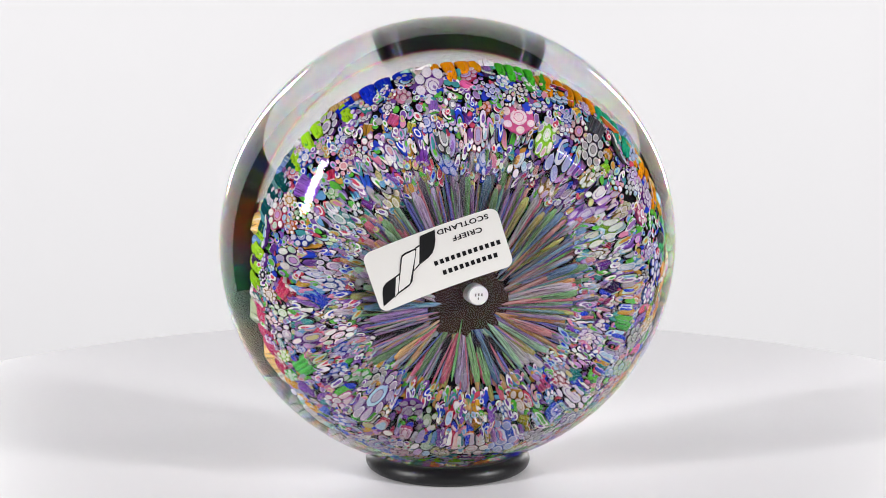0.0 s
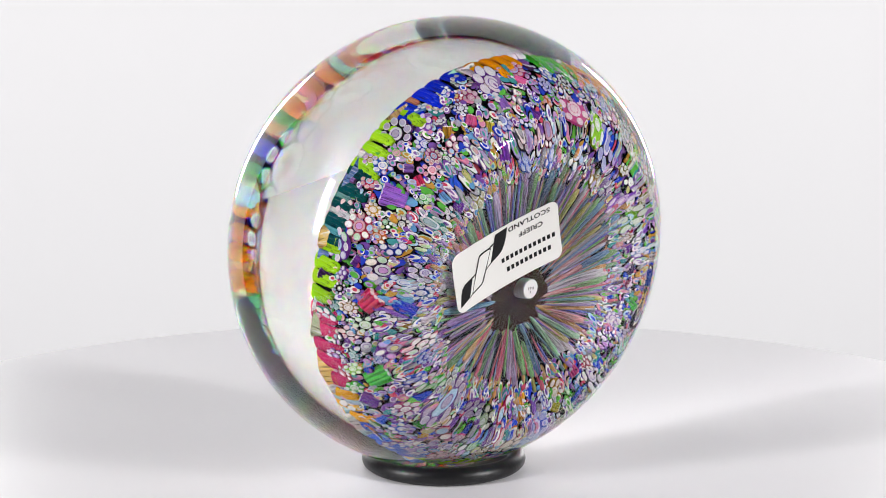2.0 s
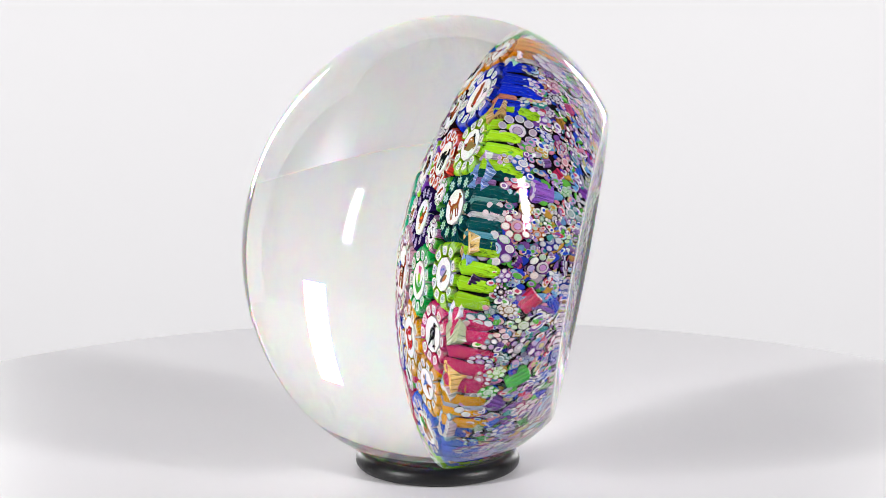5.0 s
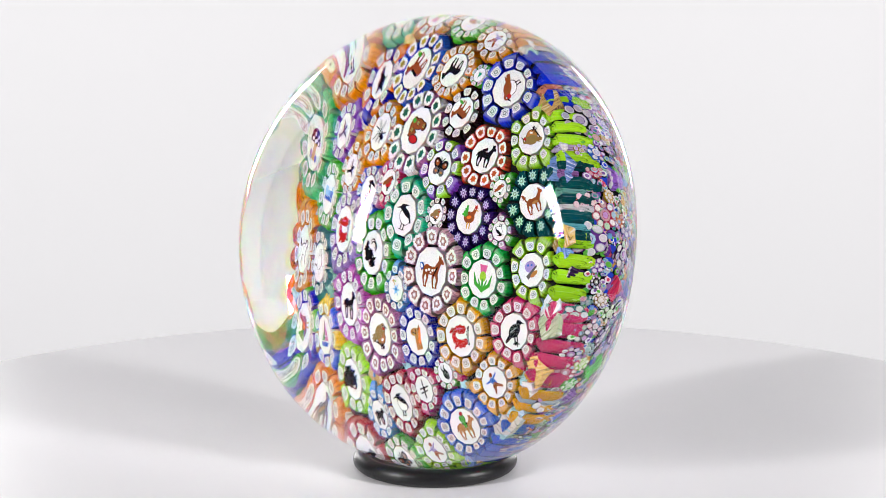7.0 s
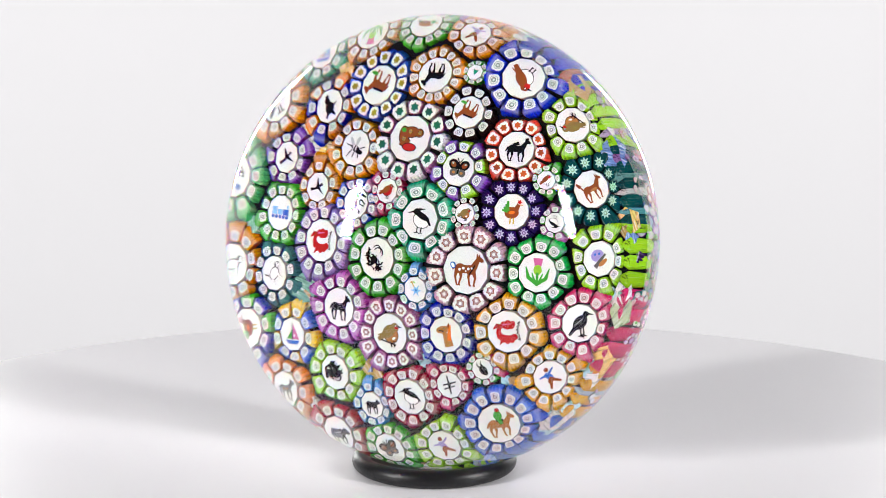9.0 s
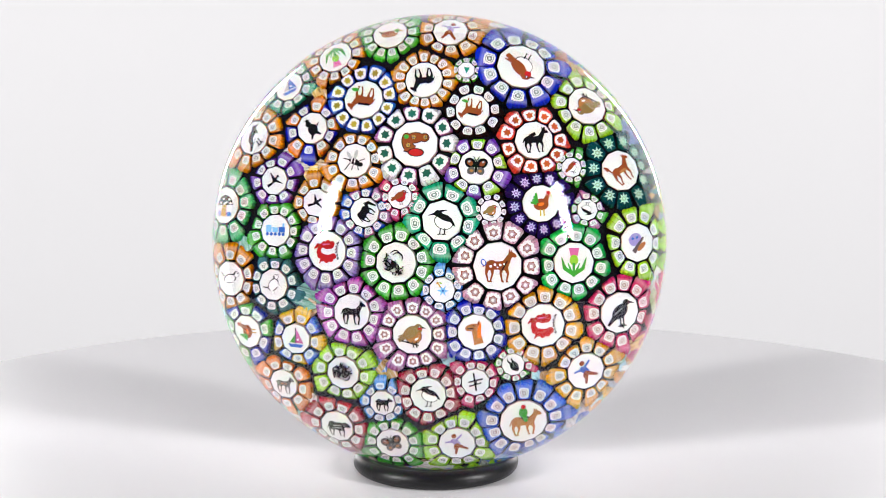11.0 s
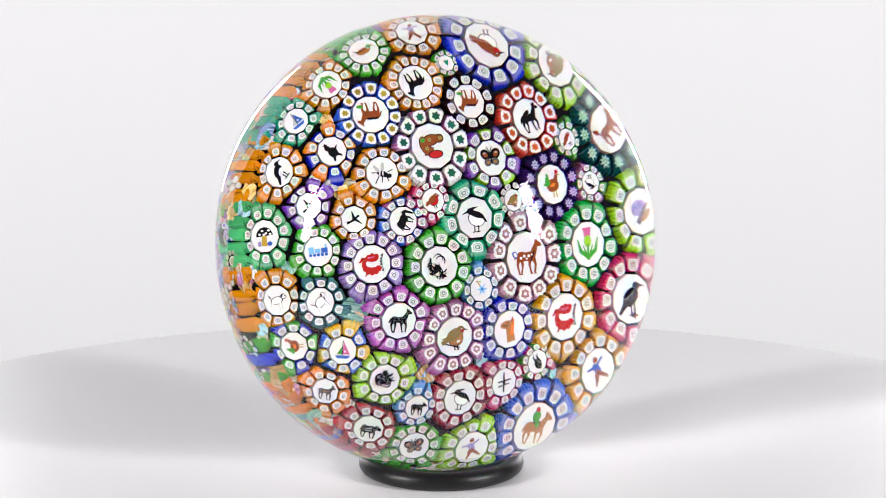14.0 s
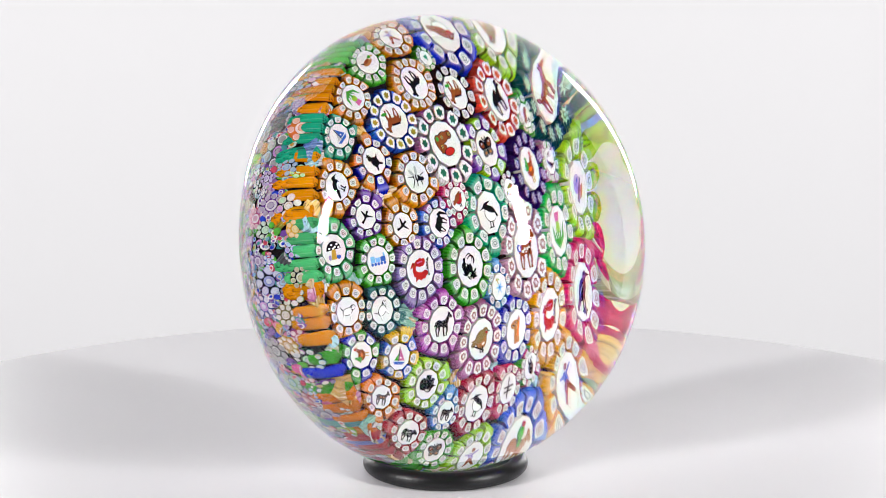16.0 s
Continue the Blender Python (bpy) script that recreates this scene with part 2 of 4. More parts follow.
def hollow(r):
    """Depth of the ground base, with its shallow hollow."""
    return -FOOT + (3.4 * (1 - (r / HOLLOW) ** 2) if r < HOLLOW else 0.0)


BOWL = ((30.8, -5.3), (31.7, -8.5), (31.5, -12.0), (30.2, -15.5), (27.5, -18.4), (23.5, -19.9), (18.0, -19.6), (12.0, -17.6), (6.0, -14.8), (0.0, -13.0))


def bowl(u, turn):
    """A place on the underside of the cushion: u runs from the rim (0) to the middle (1). Returns the place, the way to the middle and the way out."""
    def at(v):
        v = min(max(v, 0), 0.9999) * (len(BOWL) - 1)
        i = int(v)
        a, b = BOWL[i], BOWL[i + 1]
        return a[0] + (b[0] - a[0]) * (v - i), a[1] + (b[1] - a[1]) * (v - i)
    r, z = at(u)
    r2, z2 = at(u + 0.02)
    r1, z1 = at(u - 0.02)
    c, s = math.cos(turn), math.sin(turn)
    way = Vector(((r2 - r1) * c, (r2 - r1) * s, z2 - z1)).normalized()
    side = Vector((-s, c, 0))
    out = way.cross(side)
    if out.dot(Vector((c * r, s * r, z + 8))) < 0:
        out = -out
    return Vector((r * c, r * s, z)), way, out


def frame_at(place, way, out):
    """A pose with z along out and x along way."""
    y = out.cross(way).normalized()
    x = y.cross(out).normalized()
    m = Matrix((x, y, out)).transposed().to_4x4()
    m.translation = place * MM
    return m


paperweight = new("paperweight")
tagged(paperweight, "round clear glass paperweight packed with coloured millefiori picture canes", "paperweight")


def glass_body():
    prof = [(0.0, DOME)]
    n = 70
    for i in range(1, n + 1):
        a = math.pi / 2 * i / n
        prof.append((R * math.sin(a) ** (2 / 1.985), DOME * max(math.cos(a), 0) ** (2 / 1.985)))
    for i in range(1, 41):
        s = (FOOT - 0.7) * i / 40
        prof.append((R * (1 - (s / BASE) ** 2.218) ** (1 / 2.218), -s))
    r0 = prof[-1][0]
    prof += [(r0 - 0.5, -FOOT + 0.32), (r0 - 1.1, -FOOT + 0.08), (r0 - 1.8, -FOOT), (HOLLOW + 0.5, -FOOT), (HOLLOW + 0.15, -FOOT + 0.03)]
    for i in range(0, 25):
        r = (HOLLOW - 0.2) * (1 - i / 24)
        prof.append((r, hollow(r) + 0.0))
    ob = part("glass_body", lathe(prof, 192), GLASS, paperweight, "thick polished clear crystal dome")
    ob.visible_shadow = False
    return ob


glass_body()


def ground_glass():
    prof = [(0.0, set_height(0) - 0.9)] + [(r, set_height(r) - 0.9) for r in (4, 8, 12, 16, 20, 24, 27, 29, 30.4)]
    prof += [(r * 0.978, z + 0.25) for r, z in BOWL]
    part("dark_ground", lathe(prof, 96), DARK, paperweight, "almost black glass ground between the canes")


ground_glass()

# ---- the pictures on the canes: outlines in a space of -1 to 1 ----
def quadruped(tone, neck=0.35, tail=0.1, head=0.17, heavy=1.0):
    f = [(tone, ellipse(-0.24, 0.04, 0.22, 0.19 * heavy, 15)), (tone, ellipse(0.16, 0.02, 0.24, 0.18 * heavy, -5)), (tone, stroke(-0.26, 0.03, 0.2, 0.03, 0.16 * heavy, 0.15 * heavy)),
         (tone, stroke(0.24, 0.0, 0.47, neck, 0.16, 0.085)), (tone, ellipse(0.55, neck + 0.02, head, head * 0.5, -28))]
    for x, knee, hoof in ((-0.36, -0.42, -0.34), (-0.22, -0.18, -0.26), (0.16, 0.12, 0.18), (0.30, 0.40, 0.34)):
        f += [(tone, stroke(x, -0.02, knee, -0.28, 0.085, 0.045)), (tone, stroke(knee, -0.26, hoof, -0.56, 0.04, 0.026)), (tone, stroke(hoof - 0.02, -0.56, hoof + 0.06, -0.57, 0.03))]
    f += [(tone, stroke(-0.42, 0.12, -0.54, tail - 0.22, 0.04, 0.022)), (tone, stroke(0.45, neck + 0.05, 0.42, neck + 0.22, 0.045, 0.012)), (tone, stroke(0.5, neck + 0.07, 0.52, neck + 0.2, 0.035, 0.01))]
    return f


def perching(body, breast, beak="black", leg="black", slim=1.0):
    """A plump small bird: outlined breast, coloured back and head, thin legs with toes."""
    f = [("black", ellipse(0.06, -0.06, 0.40, 0.33 * slim, 30)), (breast, ellipse(0.07, -0.06, 0.365, 0.295 * slim, 30)), (body, ellipse(-0.06, 0.10, 0.40, 0.22 * slim, 36)), (body, ellipse(0.28, 0.32, 0.20, 0.19)),
         ("red" if body == "brown" else body, ellipse(0.34, 0.24, 0.13, 0.12)), (body, stroke(-0.26, -0.06, -0.64, -0.30, 0.13, 0.09)), (body, stroke(-0.30, -0.02, -0.66, -0.10, 0.06, 0.02)),
         (beak, stroke(0.44, 0.35, 0.64, 0.31, 0.045, 0.01)), ("black", ellipse(0.33, 0.37, 0.06, 0.06)), ("white", ellipse(0.33, 0.37, 0.03, 0.03))]
    for x in (0.02, 0.18):
        f += [(leg, stroke(x, -0.32, x + 0.03, -0.58, 0.022)), (leg, stroke(x, -0.59, x + 0.10, -0.57, 0.018, 0.01))]
    return f


def long_billed():
    """A white wader, drawn in outline, with a black cap and back."""
    f = [("black", ellipse(0.08, -0.06, 0.44, 0.34, -18)), ("white", ellipse(0.08, -0.07, 0.40, 0.30, -18)), ("black", ellipse(0.10, 0.14, 0.40, 0.14, -22)), ("black", ellipse(-0.18, 0.30, 0.18, 0.15)),
         ("black", stroke(-0.10, 0.40, 0.22, 0.46, 0.06, 0.01)), ("black", stroke(-0.30, 0.30, -0.62, 0.20, 0.05, 0.012)), ("black", stroke(0.40, 0.0, 0.58, -0.24, 0.07, 0.03))]
    for x in (-0.06, 0.14):
        f += [("black", stroke(x, -0.34, x - 0.02, -0.60, 0.022)), ("black", stroke(x - 0.12, -0.62, x + 0.06, -0.60, 0.022, 0.015))]
    return f


def curled():
    """A red beast curled round on itself, its back edged in grey."""
    f = [("red", ellipse(0.40 * math.cos(radians(a)), 0.34 * math.sin(radians(a)), 0.15 + 0.05 * math.sin(radians(a * 1.7)), 0.14, a)) for a in range(60, 330, 26)]
    f += [("red", ellipse(0.02, 0.28, 0.26, 0.18, 10)), ("brown", ellipse(-0.44, 0.24, 0.12, 0.09, 40)), ("red", stroke(-0.42, 0.3, -0.62, 0.1, 0.08, 0.03)), ("red", stroke(-0.2, -0.3, -0.36, -0.56, 0.07, 0.02))]
    f += [("smoke", stroke(0.46 + 0.05 * math.cos(q), -0.36 + 0.14 * q, 0.52 + 0.05 * math.cos(q + 1), -0.25 + 0.14 * q, 0.045, 0.03)) for q in range(6)]
    return f + [("grey", stroke(0.50, -0.3, 0.50, 0.3, 0.018)), ("black", ellipse(-0.47, 0.27, 0.025, 0.025)), ("pink", stroke(-0.2, 0.3, 0.14, 0.34, 0.04, 0.02))]


def knotwork(seed, loops):
    """A beast drawn in interlaced black lines."""
    rnd = random.Random(seed)
    f = []
    for _ in range(loops):
        x, y, a, d = rnd.uniform(-0.46, 0.4), rnd.uniform(-0.44, 0.44), rnd.uniform(0, 6.28), rnd.choice((-1, 1))
        for k in range(7):
            x2, y2 = x + 0.11 * math.cos(a), y + 0.11 * math.sin(a)
            if math.hypot(x2, y2) > 0.60:
                break
            w = 0.012 + 0.016 * math.sin(k * 0.6)
            f.append(("black", stroke(x, y, x2, y2, w, w)))
            x, y, a = x2, y2, a + d * rnd.uniform(0.25, 0.75)
    return f


def ram_head():
    f = [("black", ellipse(0.08, -0.12, 0.34, 0.42, 30)), ("black", ellipse(0.26, -0.36, 0.2, 0.2)), ("smoke", stroke(-0.02, 0.06, 0.2, -0.3, 0.03)), ("white", ellipse(0.02, 0.05, 0.035, 0.025)), ("white", ellipse(0.26, -0.06, 0.035, 0.025))]
    return f + [("black", stroke(-0.14, 0.06, -0.44, 0.3, 0.09, 0.05)), ("black", stroke(-0.44, 0.28, -0.40, 0.58, 0.05, 0.01)), ("black", stroke(0.04, 0.22, -0.14, 0.44, 0.08, 0.05)), ("black", stroke(-0.14, 0.42, -0.06, 0.66, 0.05, 0.01))]


def flying(tone):
    return [(tone, ellipse(0, 0, 0.34, 0.10, 30)), (tone, stroke(0.0, 0.02, -0.1, 0.55, 0.12, 0.03)), (tone, stroke(0.05, 0.0, 0.5, -0.38, 0.10, 0.02)),
            (tone, stroke(-0.25, -0.13, -0.55, -0.2, 0.07, 0.10)), (tone, ellipse(0.3, 0.18, 0.10, 0.09))]


def figure(kind):
    if kind == "robin_over":
        return [(tone, [(px, -py) for px, py in reversed(pts)]) for tone, pts in perching("brown", "white")]
    if kind == "wader":
        return long_billed()
    if kind in ("squirrel", "turkey"):
        return curled()
    if kind in ("scorpion", "lion"):
        return knotwork(len(kind), 20 if kind == "lion" else 17) + ([("black", ellipse(-0.1, -0.06, 0.12, 0.16, 30)), ("black", ellipse(0.14, -0.42, 0.16, 0.06, -20))] if kind == "scorpion" else [("black", ellipse(0.1, 0.1, 0.14, 0.12)), ("black", ellipse(-0.2, -0.1, 0.1, 0.14))])
    if kind == "moth":
        return ram_head()
    if kind == "runner":
        return quadruped("brown", 0.36, 0.62, 0.15, 0.9) + [("tan", ellipse(0.1, -0.06, 0.2, 0.07)), ("brown", stroke(-0.5, 0.3, -0.62, 0.52, 0.09, 0.04))]
    if kind == "sprig":
        return quadruped("black", 0.2, 0.3, 0.2, 1.3)
    if kind in ("horse", "goat", "ram"):
        f = quadruped("black", 0.38, 0.12)
        if kind == "ram":
            f += [("black", ellipse(0.5, 0.5, 0.12, 0.06, 60)), ("black", stroke(-0.2, 0.2, 0.1, 0.32, 0.08))]
        return f
    if kind in ("goat_brown", "horse_brown"):
        return quadruped("brown", 0.36, 0.1, heavy=1.15) + [("black", stroke(-0.34, 0.2, 0.2, 0.22, 0.05)), ("green", ellipse(0.5, -0.4, 0.18, 0.08))]
    if kind == "deer":
        return quadruped("brown", 0.42, 0.2) + [("white", ellipse(-0.1, 0.06, 0.05, 0.05)), ("white", ellipse(-0.25, 0.0, 0.05, 0.05)), ("white", ellipse(0.1, 0.05, 0.05, 0.05)), ("white", ellipse(0.24, 0.08, 0.035, 0.035)), ("white", ellipse(0.0, -0.04, 0.03, 0.03)), ("blue", ellipse(-0.52, 0.14, 0.10, 0.13, 30)), ("white", ellipse(-0.52, 0.14, 0.06, 0.09, 30)), ("black", stroke(0.16, -0.16, 0.36, 0.2, 0.02))]
    if kind == "donkey":
        return quadruped("tan", 0.34, 0.1, heavy=1.1) + [("green", ellipse(0.0, 0.42, 0.17, 0.2)), ("red", ellipse(0.02, 0.66, 0.09, 0.09)), ("black", stroke(-0.1, 0.2, 0.2, 0.2, 0.05)), ("green", stroke(0.0, 0.4, 0.1, 0.02, 0.08))]
    if kind in ("dog", "pig"):
        f = []
        for tone, k in (("black", 1.0), ("white", 0.82)):
            f += [(tone, ellipse(0, 0, 0.42 * k, 0.24 * k + (0.06 if kind == "pig" else 0), 15)), (tone, ellipse(0.42, 0.26, 0.2 * k, 0.16 * k)), (tone, stroke(-0.25, -0.1, -0.35, -0.52, 0.09 * k, 0.07 * k)), (tone, stroke(0.2, -0.1, 0.3, -0.52, 0.09 * k, 0.07 * k))]
        return f + [("black", stroke(-0.4, 0.08, -0.6, 0.3, 0.035, 0.02)), ("black", ellipse(0.5, 0.3, 0.03, 0.03)), ("black", stroke(0.36, 0.4, 0.3, 0.2, 0.04))]
    if kind == "dog_dark":
        return quadruped("smoke", 0.3, 0.3) + [("tan", ellipse(-0.1, 0.02, 0.1, 0.06)), ("tan", ellipse(0.15, 0.02, 0.08, 0.05))]
    if kind == "bull":
        return quadruped("black", 0.12, 0.1, 0.24, 1.5) + [("grey", stroke(-0.2, 0.05, 0.2, 0.1, 0.03)), ("grey", stroke(-0.2, -0.08, 0.2, -0.05, 0.02))]
    if kind == "elephant":
        return quadruped("black", 0.14, 0.0, 0.2, 1.55) + [("black", stroke(0.62, 0.12, 0.72, -0.4, 0.09, 0.05))]
    if kind == "camel":
        return [("tan", stroke(0.15, -0.6, 0.0, 0.1, 0.24, 0.2)), ("tan", ellipse(-0.18, 0.24, 0.36, 0.19, 12)), ("orange", stroke(0.2, 0.5, 0.16, -0.3, 0.08, 0.1)), ("black", stroke(-0.4, 0.2, -0.1, 0.16, 0.03)), ("black", ellipse(-0.1, 0.32, 0.05, 0.04)), ("brown", stroke(0.1, 0.35, 0.18, 0.6, 0.08, 0.02))]
    if kind in ("robin", "wren"):
        return perching("brown", "red" if kind == "wren" else "white")
    if kind in ("hawk", "finch"):
        return perching("olive", "tan", slim=1.2) + [("white", ellipse(0.2, -0.2, 0.1, 0.05, 30)), ("red", ellipse(0.36, 0.28, 0.1, 0.06)), ("black", stroke(-0.5, -0.3, 0.3, -0.5, 0.03))]
    if kind == "duck":
        return [("tan", ellipse(0, -0.05, 0.45, 0.22, 10)), ("green", ellipse(0.36, 0.2, 0.15, 0.13)), ("brown", ellipse(-0.1, 0.05, 0.3, 0.12, 12)), ("gold", stroke(0.48, 0.2, 0.68, 0.15, 0.06, 0.03)), ("black", stroke(-0.4, -0.02, -0.62, 0.16, 0.07, 0.02)), ("white", ellipse(0.3, 0.06, 0.1, 0.04, -30))]
    if kind in ("crow", "raven"):
        f = [("black", ellipse(0.0, 0.05, 0.42, 0.30, 40)), ("black", ellipse(0.28, 0.44, 0.16, 0.15)), ("black", stroke(0.38, 0.46, 0.68, 0.40, 0.06, 0.01)), ("black", stroke(-0.25, -0.2, -0.55, -0.55, 0.12, 0.06)),
             ("black", stroke(0.02, -0.15, 0.04, -0.6, 0.035)), ("black", stroke(0.16, -0.12, 0.2, -0.58, 0.035)), ("black", stroke(-0.08, -0.6, 0.34, -0.59, 0.03))]
        if kind == "crow":
            f += [("white", ellipse(0.08, -0.1, 0.26, 0.14, 35)), ("grey", ellipse(0.0, -0.16, 0.12, 0.05, 30))]
        if kind == "raven":
            f += [("grey", stroke(-0.25, -0.05, 0.1, 0.2, 0.02)), ("black", star(0.15, -0.58, 0.18, 0.07, 5))]
        return f
    if kind == "rook":
        return [("black", ellipse(0, -0.1, 0.3, 0.34)), ("black", ellipse(-0.12, 0.32, 0.18, 0.16)), ("black", star(-0.1, 0.52, 0.2, 0.08, 5)), ("black", stroke(0.1, -0.1, 0.5, 0.1, 0.1, 0.02)), ("black", stroke(-0.1, -0.3, -0.3, -0.6, 0.1, 0.05)), ("black", stroke(0.1, -0.3, 0.3, -0.6, 0.1, 0.05))]
    if kind == "swallow":
        return flying("black")
    if kind == "dragonfly":
        return [("black", stroke(-0.1, 0.65, 0.05, -0.6, 0.05, 0.06)), ("black", stroke(-0.45, 0.0, 0.5, 0.22, 0.05)), ("black", stroke(-0.4, -0.28, 0.4, -0.05, 0.05, 0.04)), ("black", ellipse(0, 0.0, 0.1, 0.2))]
    if kind == "butterfly":
        f = [("black", ellipse(s * 0.3, 0.2, 0.32, 0.26, s * 35)) for s in (1, -1)] + [("smoke", ellipse(s * 0.24, -0.2, 0.22, 0.2, -s * 30)) for s in (1, -1)]
        f += [("brown", ellipse(s * 0.32, 0.2, 0.17, 0.13, s * 35)) for s in (1, -1)] + [("grey", ellipse(s * 0.36, 0.27, 0.06, 0.05)) for s in (1, -1)] + [("tan", ellipse(s * 0.22, -0.2, 0.1, 0.07)) for s in (1, -1)]
        return f + [("black", ellipse(0, 0, 0.05, 0.34)), ("black", stroke(0, 0.3, 0.16, 0.56, 0.02)), ("black", stroke(0, 0.3, -0.16, 0.56, 0.02))]
    if kind == "bee":
        f = [("black", ellipse(0.02, -0.05, 0.34, 0.17, -25)), ("black", ellipse(0.36, -0.2, 0.14, 0.12)), ("grey", ellipse(0.08, 0.34, 0.10, 0.26, -15)), ("grey", ellipse(-0.28, 0.28, 0.09, 0.26, 35)), ("white", stroke(-0.1, 0.14, -0.18, -0.12, 0.03)), ("white", stroke(0.06, 0.08, -0.02, -0.2, 0.03))]
        return f + [("black", stroke(x, -0.1, x + d, -0.5, 0.025)) for x, d in ((-0.2, -0.3), (0.0, -0.12), (0.2, 0.06))] + [("black", stroke(-0.25, 0.06, -0.6, 0.12, 0.025)), ("black", stroke(0.3, 0.0, 0.6, 0.1, 0.025))]
    if kind == "thistle":
        f = [("pink", stroke(0, 0.28, 0, 0.66, 0.15, 0.24)), ("lime", ellipse(0, 0.12, 0.2, 0.24)), ("green", stroke(0, 0, 0, -0.62, 0.06))]
        for s in (1, -1):
            f += [("green", stroke(0, -0.5, s * 0.42, -0.25, 0.10, 0.08)), ("green", stroke(s * 0.40, -0.28, s * 0.56, 0.24, 0.09, 0.02)), ("green", stroke(s * 0.1, -0.42, s * 0.26, -0.02, 0.06, 0.02))]
        return f
    if kind in ("rooster", "turkey"):
        body = "brown" if kind == "rooster" else "red"
        f = [(body, ellipse(0.02, -0.05, 0.38, 0.30, 10)), (body, stroke(0.2, 0.1, 0.32, 0.42, 0.14, 0.09)), ("red", star(0.34, 0.54, 0.15, 0.08, 5)), ("gold", stroke(0.4, 0.42, 0.56, 0.38, 0.04, 0.01)), ("gold", stroke(0.0, -0.3, 0.02, -0.62, 0.035)), ("gold", stroke(0.16, -0.28, 0.2, -0.6, 0.035))]
        tail = "green" if kind == "rooster" else "black"
        return f + [(tail, stroke(-0.2, 0.0, -0.5 + 0.08 * i, 0.02 + 0.16 * i, 0.09, 0.05)) for i in range(4)] + [("white" if kind == "turkey" else "orange", ellipse(0.02, -0.04, 0.16, 0.08, 20))]
    if kind == "bluestar":
        return [("sky", star(0.06, -0.05, 0.46, 0.16, 6)), ("gold", stroke(-0.1, 0.2, -0.3, 0.5, 0.04)), ("gold", ellipse(-0.32, 0.5, 0.1, 0.06, 30)), ("lime", ellipse(-0.1, 0.5, 0.1, 0.05, -30)), ("blue", ellipse(0.06, -0.05, 0.08, 0.08))]
    if kind in ("sail", "sailboat"):
        f = [("pink" if kind == "sailboat" else "blue", [(0.0, -0.25), (0.5, -0.25), (0.04, 0.6)]), ("green" if kind == "sailboat" else "grey", [(-0.06, -0.25), (-0.4, -0.25), (-0.06, 0.25)]), ("blue", [(-0.5, -0.32), (-0.34, -0.52), (0.34, -0.52), (0.52, -0.32)])]
        return f + [("black", stroke(-0.02, -0.3, -0.02, 0.66, 0.025)), ("white", ellipse(0.14, -0.05, 0.06, 0.06))]
    if kind == "leaf":
        return [("teal", [(-0.3, 0.3), (0.35, 0.3), (0.05, -0.4)])]
    if kind == "mushroom":
        f = [("black", [(-0.55, 0.0)] + [(0.55 * math.cos(a), 0.5 * math.sin(a)) for a in (math.pi * (1 - i / 8) for i in range(1, 8))] + [(0.55, 0.0)]), ("gold", stroke(0, 0.02, -0.05, -0.55, 0.14, 0.2)), ("blue", ellipse(0.3, -0.45, 0.16, 0.12)), ("lilac", ellipse(-0.36, -0.4, 0.12, 0.16))]
        return f + [("white", ellipse(x, y, 0.08, 0.06)) for x, y in ((-0.3, 0.12), (-0.1, 0.3), (0.12, 0.14), (0.3, 0.28), (0.38, 0.08), (-0.02, 0.08))]
    if kind == "train":
        f = [("sky", [(-0.6, -0.1), (-0.25, -0.1), (-0.25, 0.3), (-0.6, 0.3)]), ("sky", [(-0.2, -0.1), (0.15, -0.1), (0.15, 0.18), (-0.2, 0.18)]), ("blue", [(0.2, -0.1), (0.6, -0.1), (0.6, 0.2), (0.2, 0.2)])]
        return f + [("blue", ellipse(-0.5 + 0.25 * i, -0.2, 0.1, 0.1)) for i in range(5)] + [("sky", stroke(0.5, 0.2, 0.5, 0.42, 0.06))]
    if kind == "shoe_house":
        f = []
        for tone, k in (("black", 0.035), ("brown", 0.0)):
            f += [(tone, ellipse(-0.30, 0.06, 0.20 + k, 0.36 + k, 12)), (tone, ellipse(-0.02, 0.24, 0.34 + k, 0.20 + k, 8)), (tone, ellipse(0.36, 0.26, 0.17 + k, 0.15 + k)), (tone, stroke(-0.36, -0.1, 0.0, -0.22, 0.20 + k, 0.12 + k))]
        f += [("black", ellipse(0.06, -0.34, 0.33, 0.17)), ("red", ellipse(0.06, -0.34, 0.29, 0.14)), ("green", ellipse(-0.36, 0.28, 0.10, 0.09))]
        for x, y in ((-0.06, 0.26), (-0.26, -0.06), (0.40, 0.27)):
            f += [("black", ellipse(x, y, 0.10, 0.10)), ("gold", ellipse(x, y, 0.085, 0.085)), ("smoke", stroke(x - 0.08, y, x + 0.08, y, 0.015)), ("smoke", stroke(x, y - 0.08, x, y + 0.08, 0.015))]
        return f
    if kind == "hedgehog":
        return [("lilac", ellipse(-0.05, 0.2, 0.36, 0.3)), ("smoke", stroke(-0.4, -0.3, 0.4, 0.1, 0.12, 0.05)), ("tan", ellipse(0.1, -0.25, 0.3, 0.12, 15)), ("blue", ellipse(-0.15, 0.3, 0.07, 0.06)), ("blue", ellipse(0.08, 0.24, 0.07, 0.06))]
    # small lively shapes in brown and blue
    a, b = {"dancer": ("blue", "brown")}.get(kind, ("lilac", "brown"))
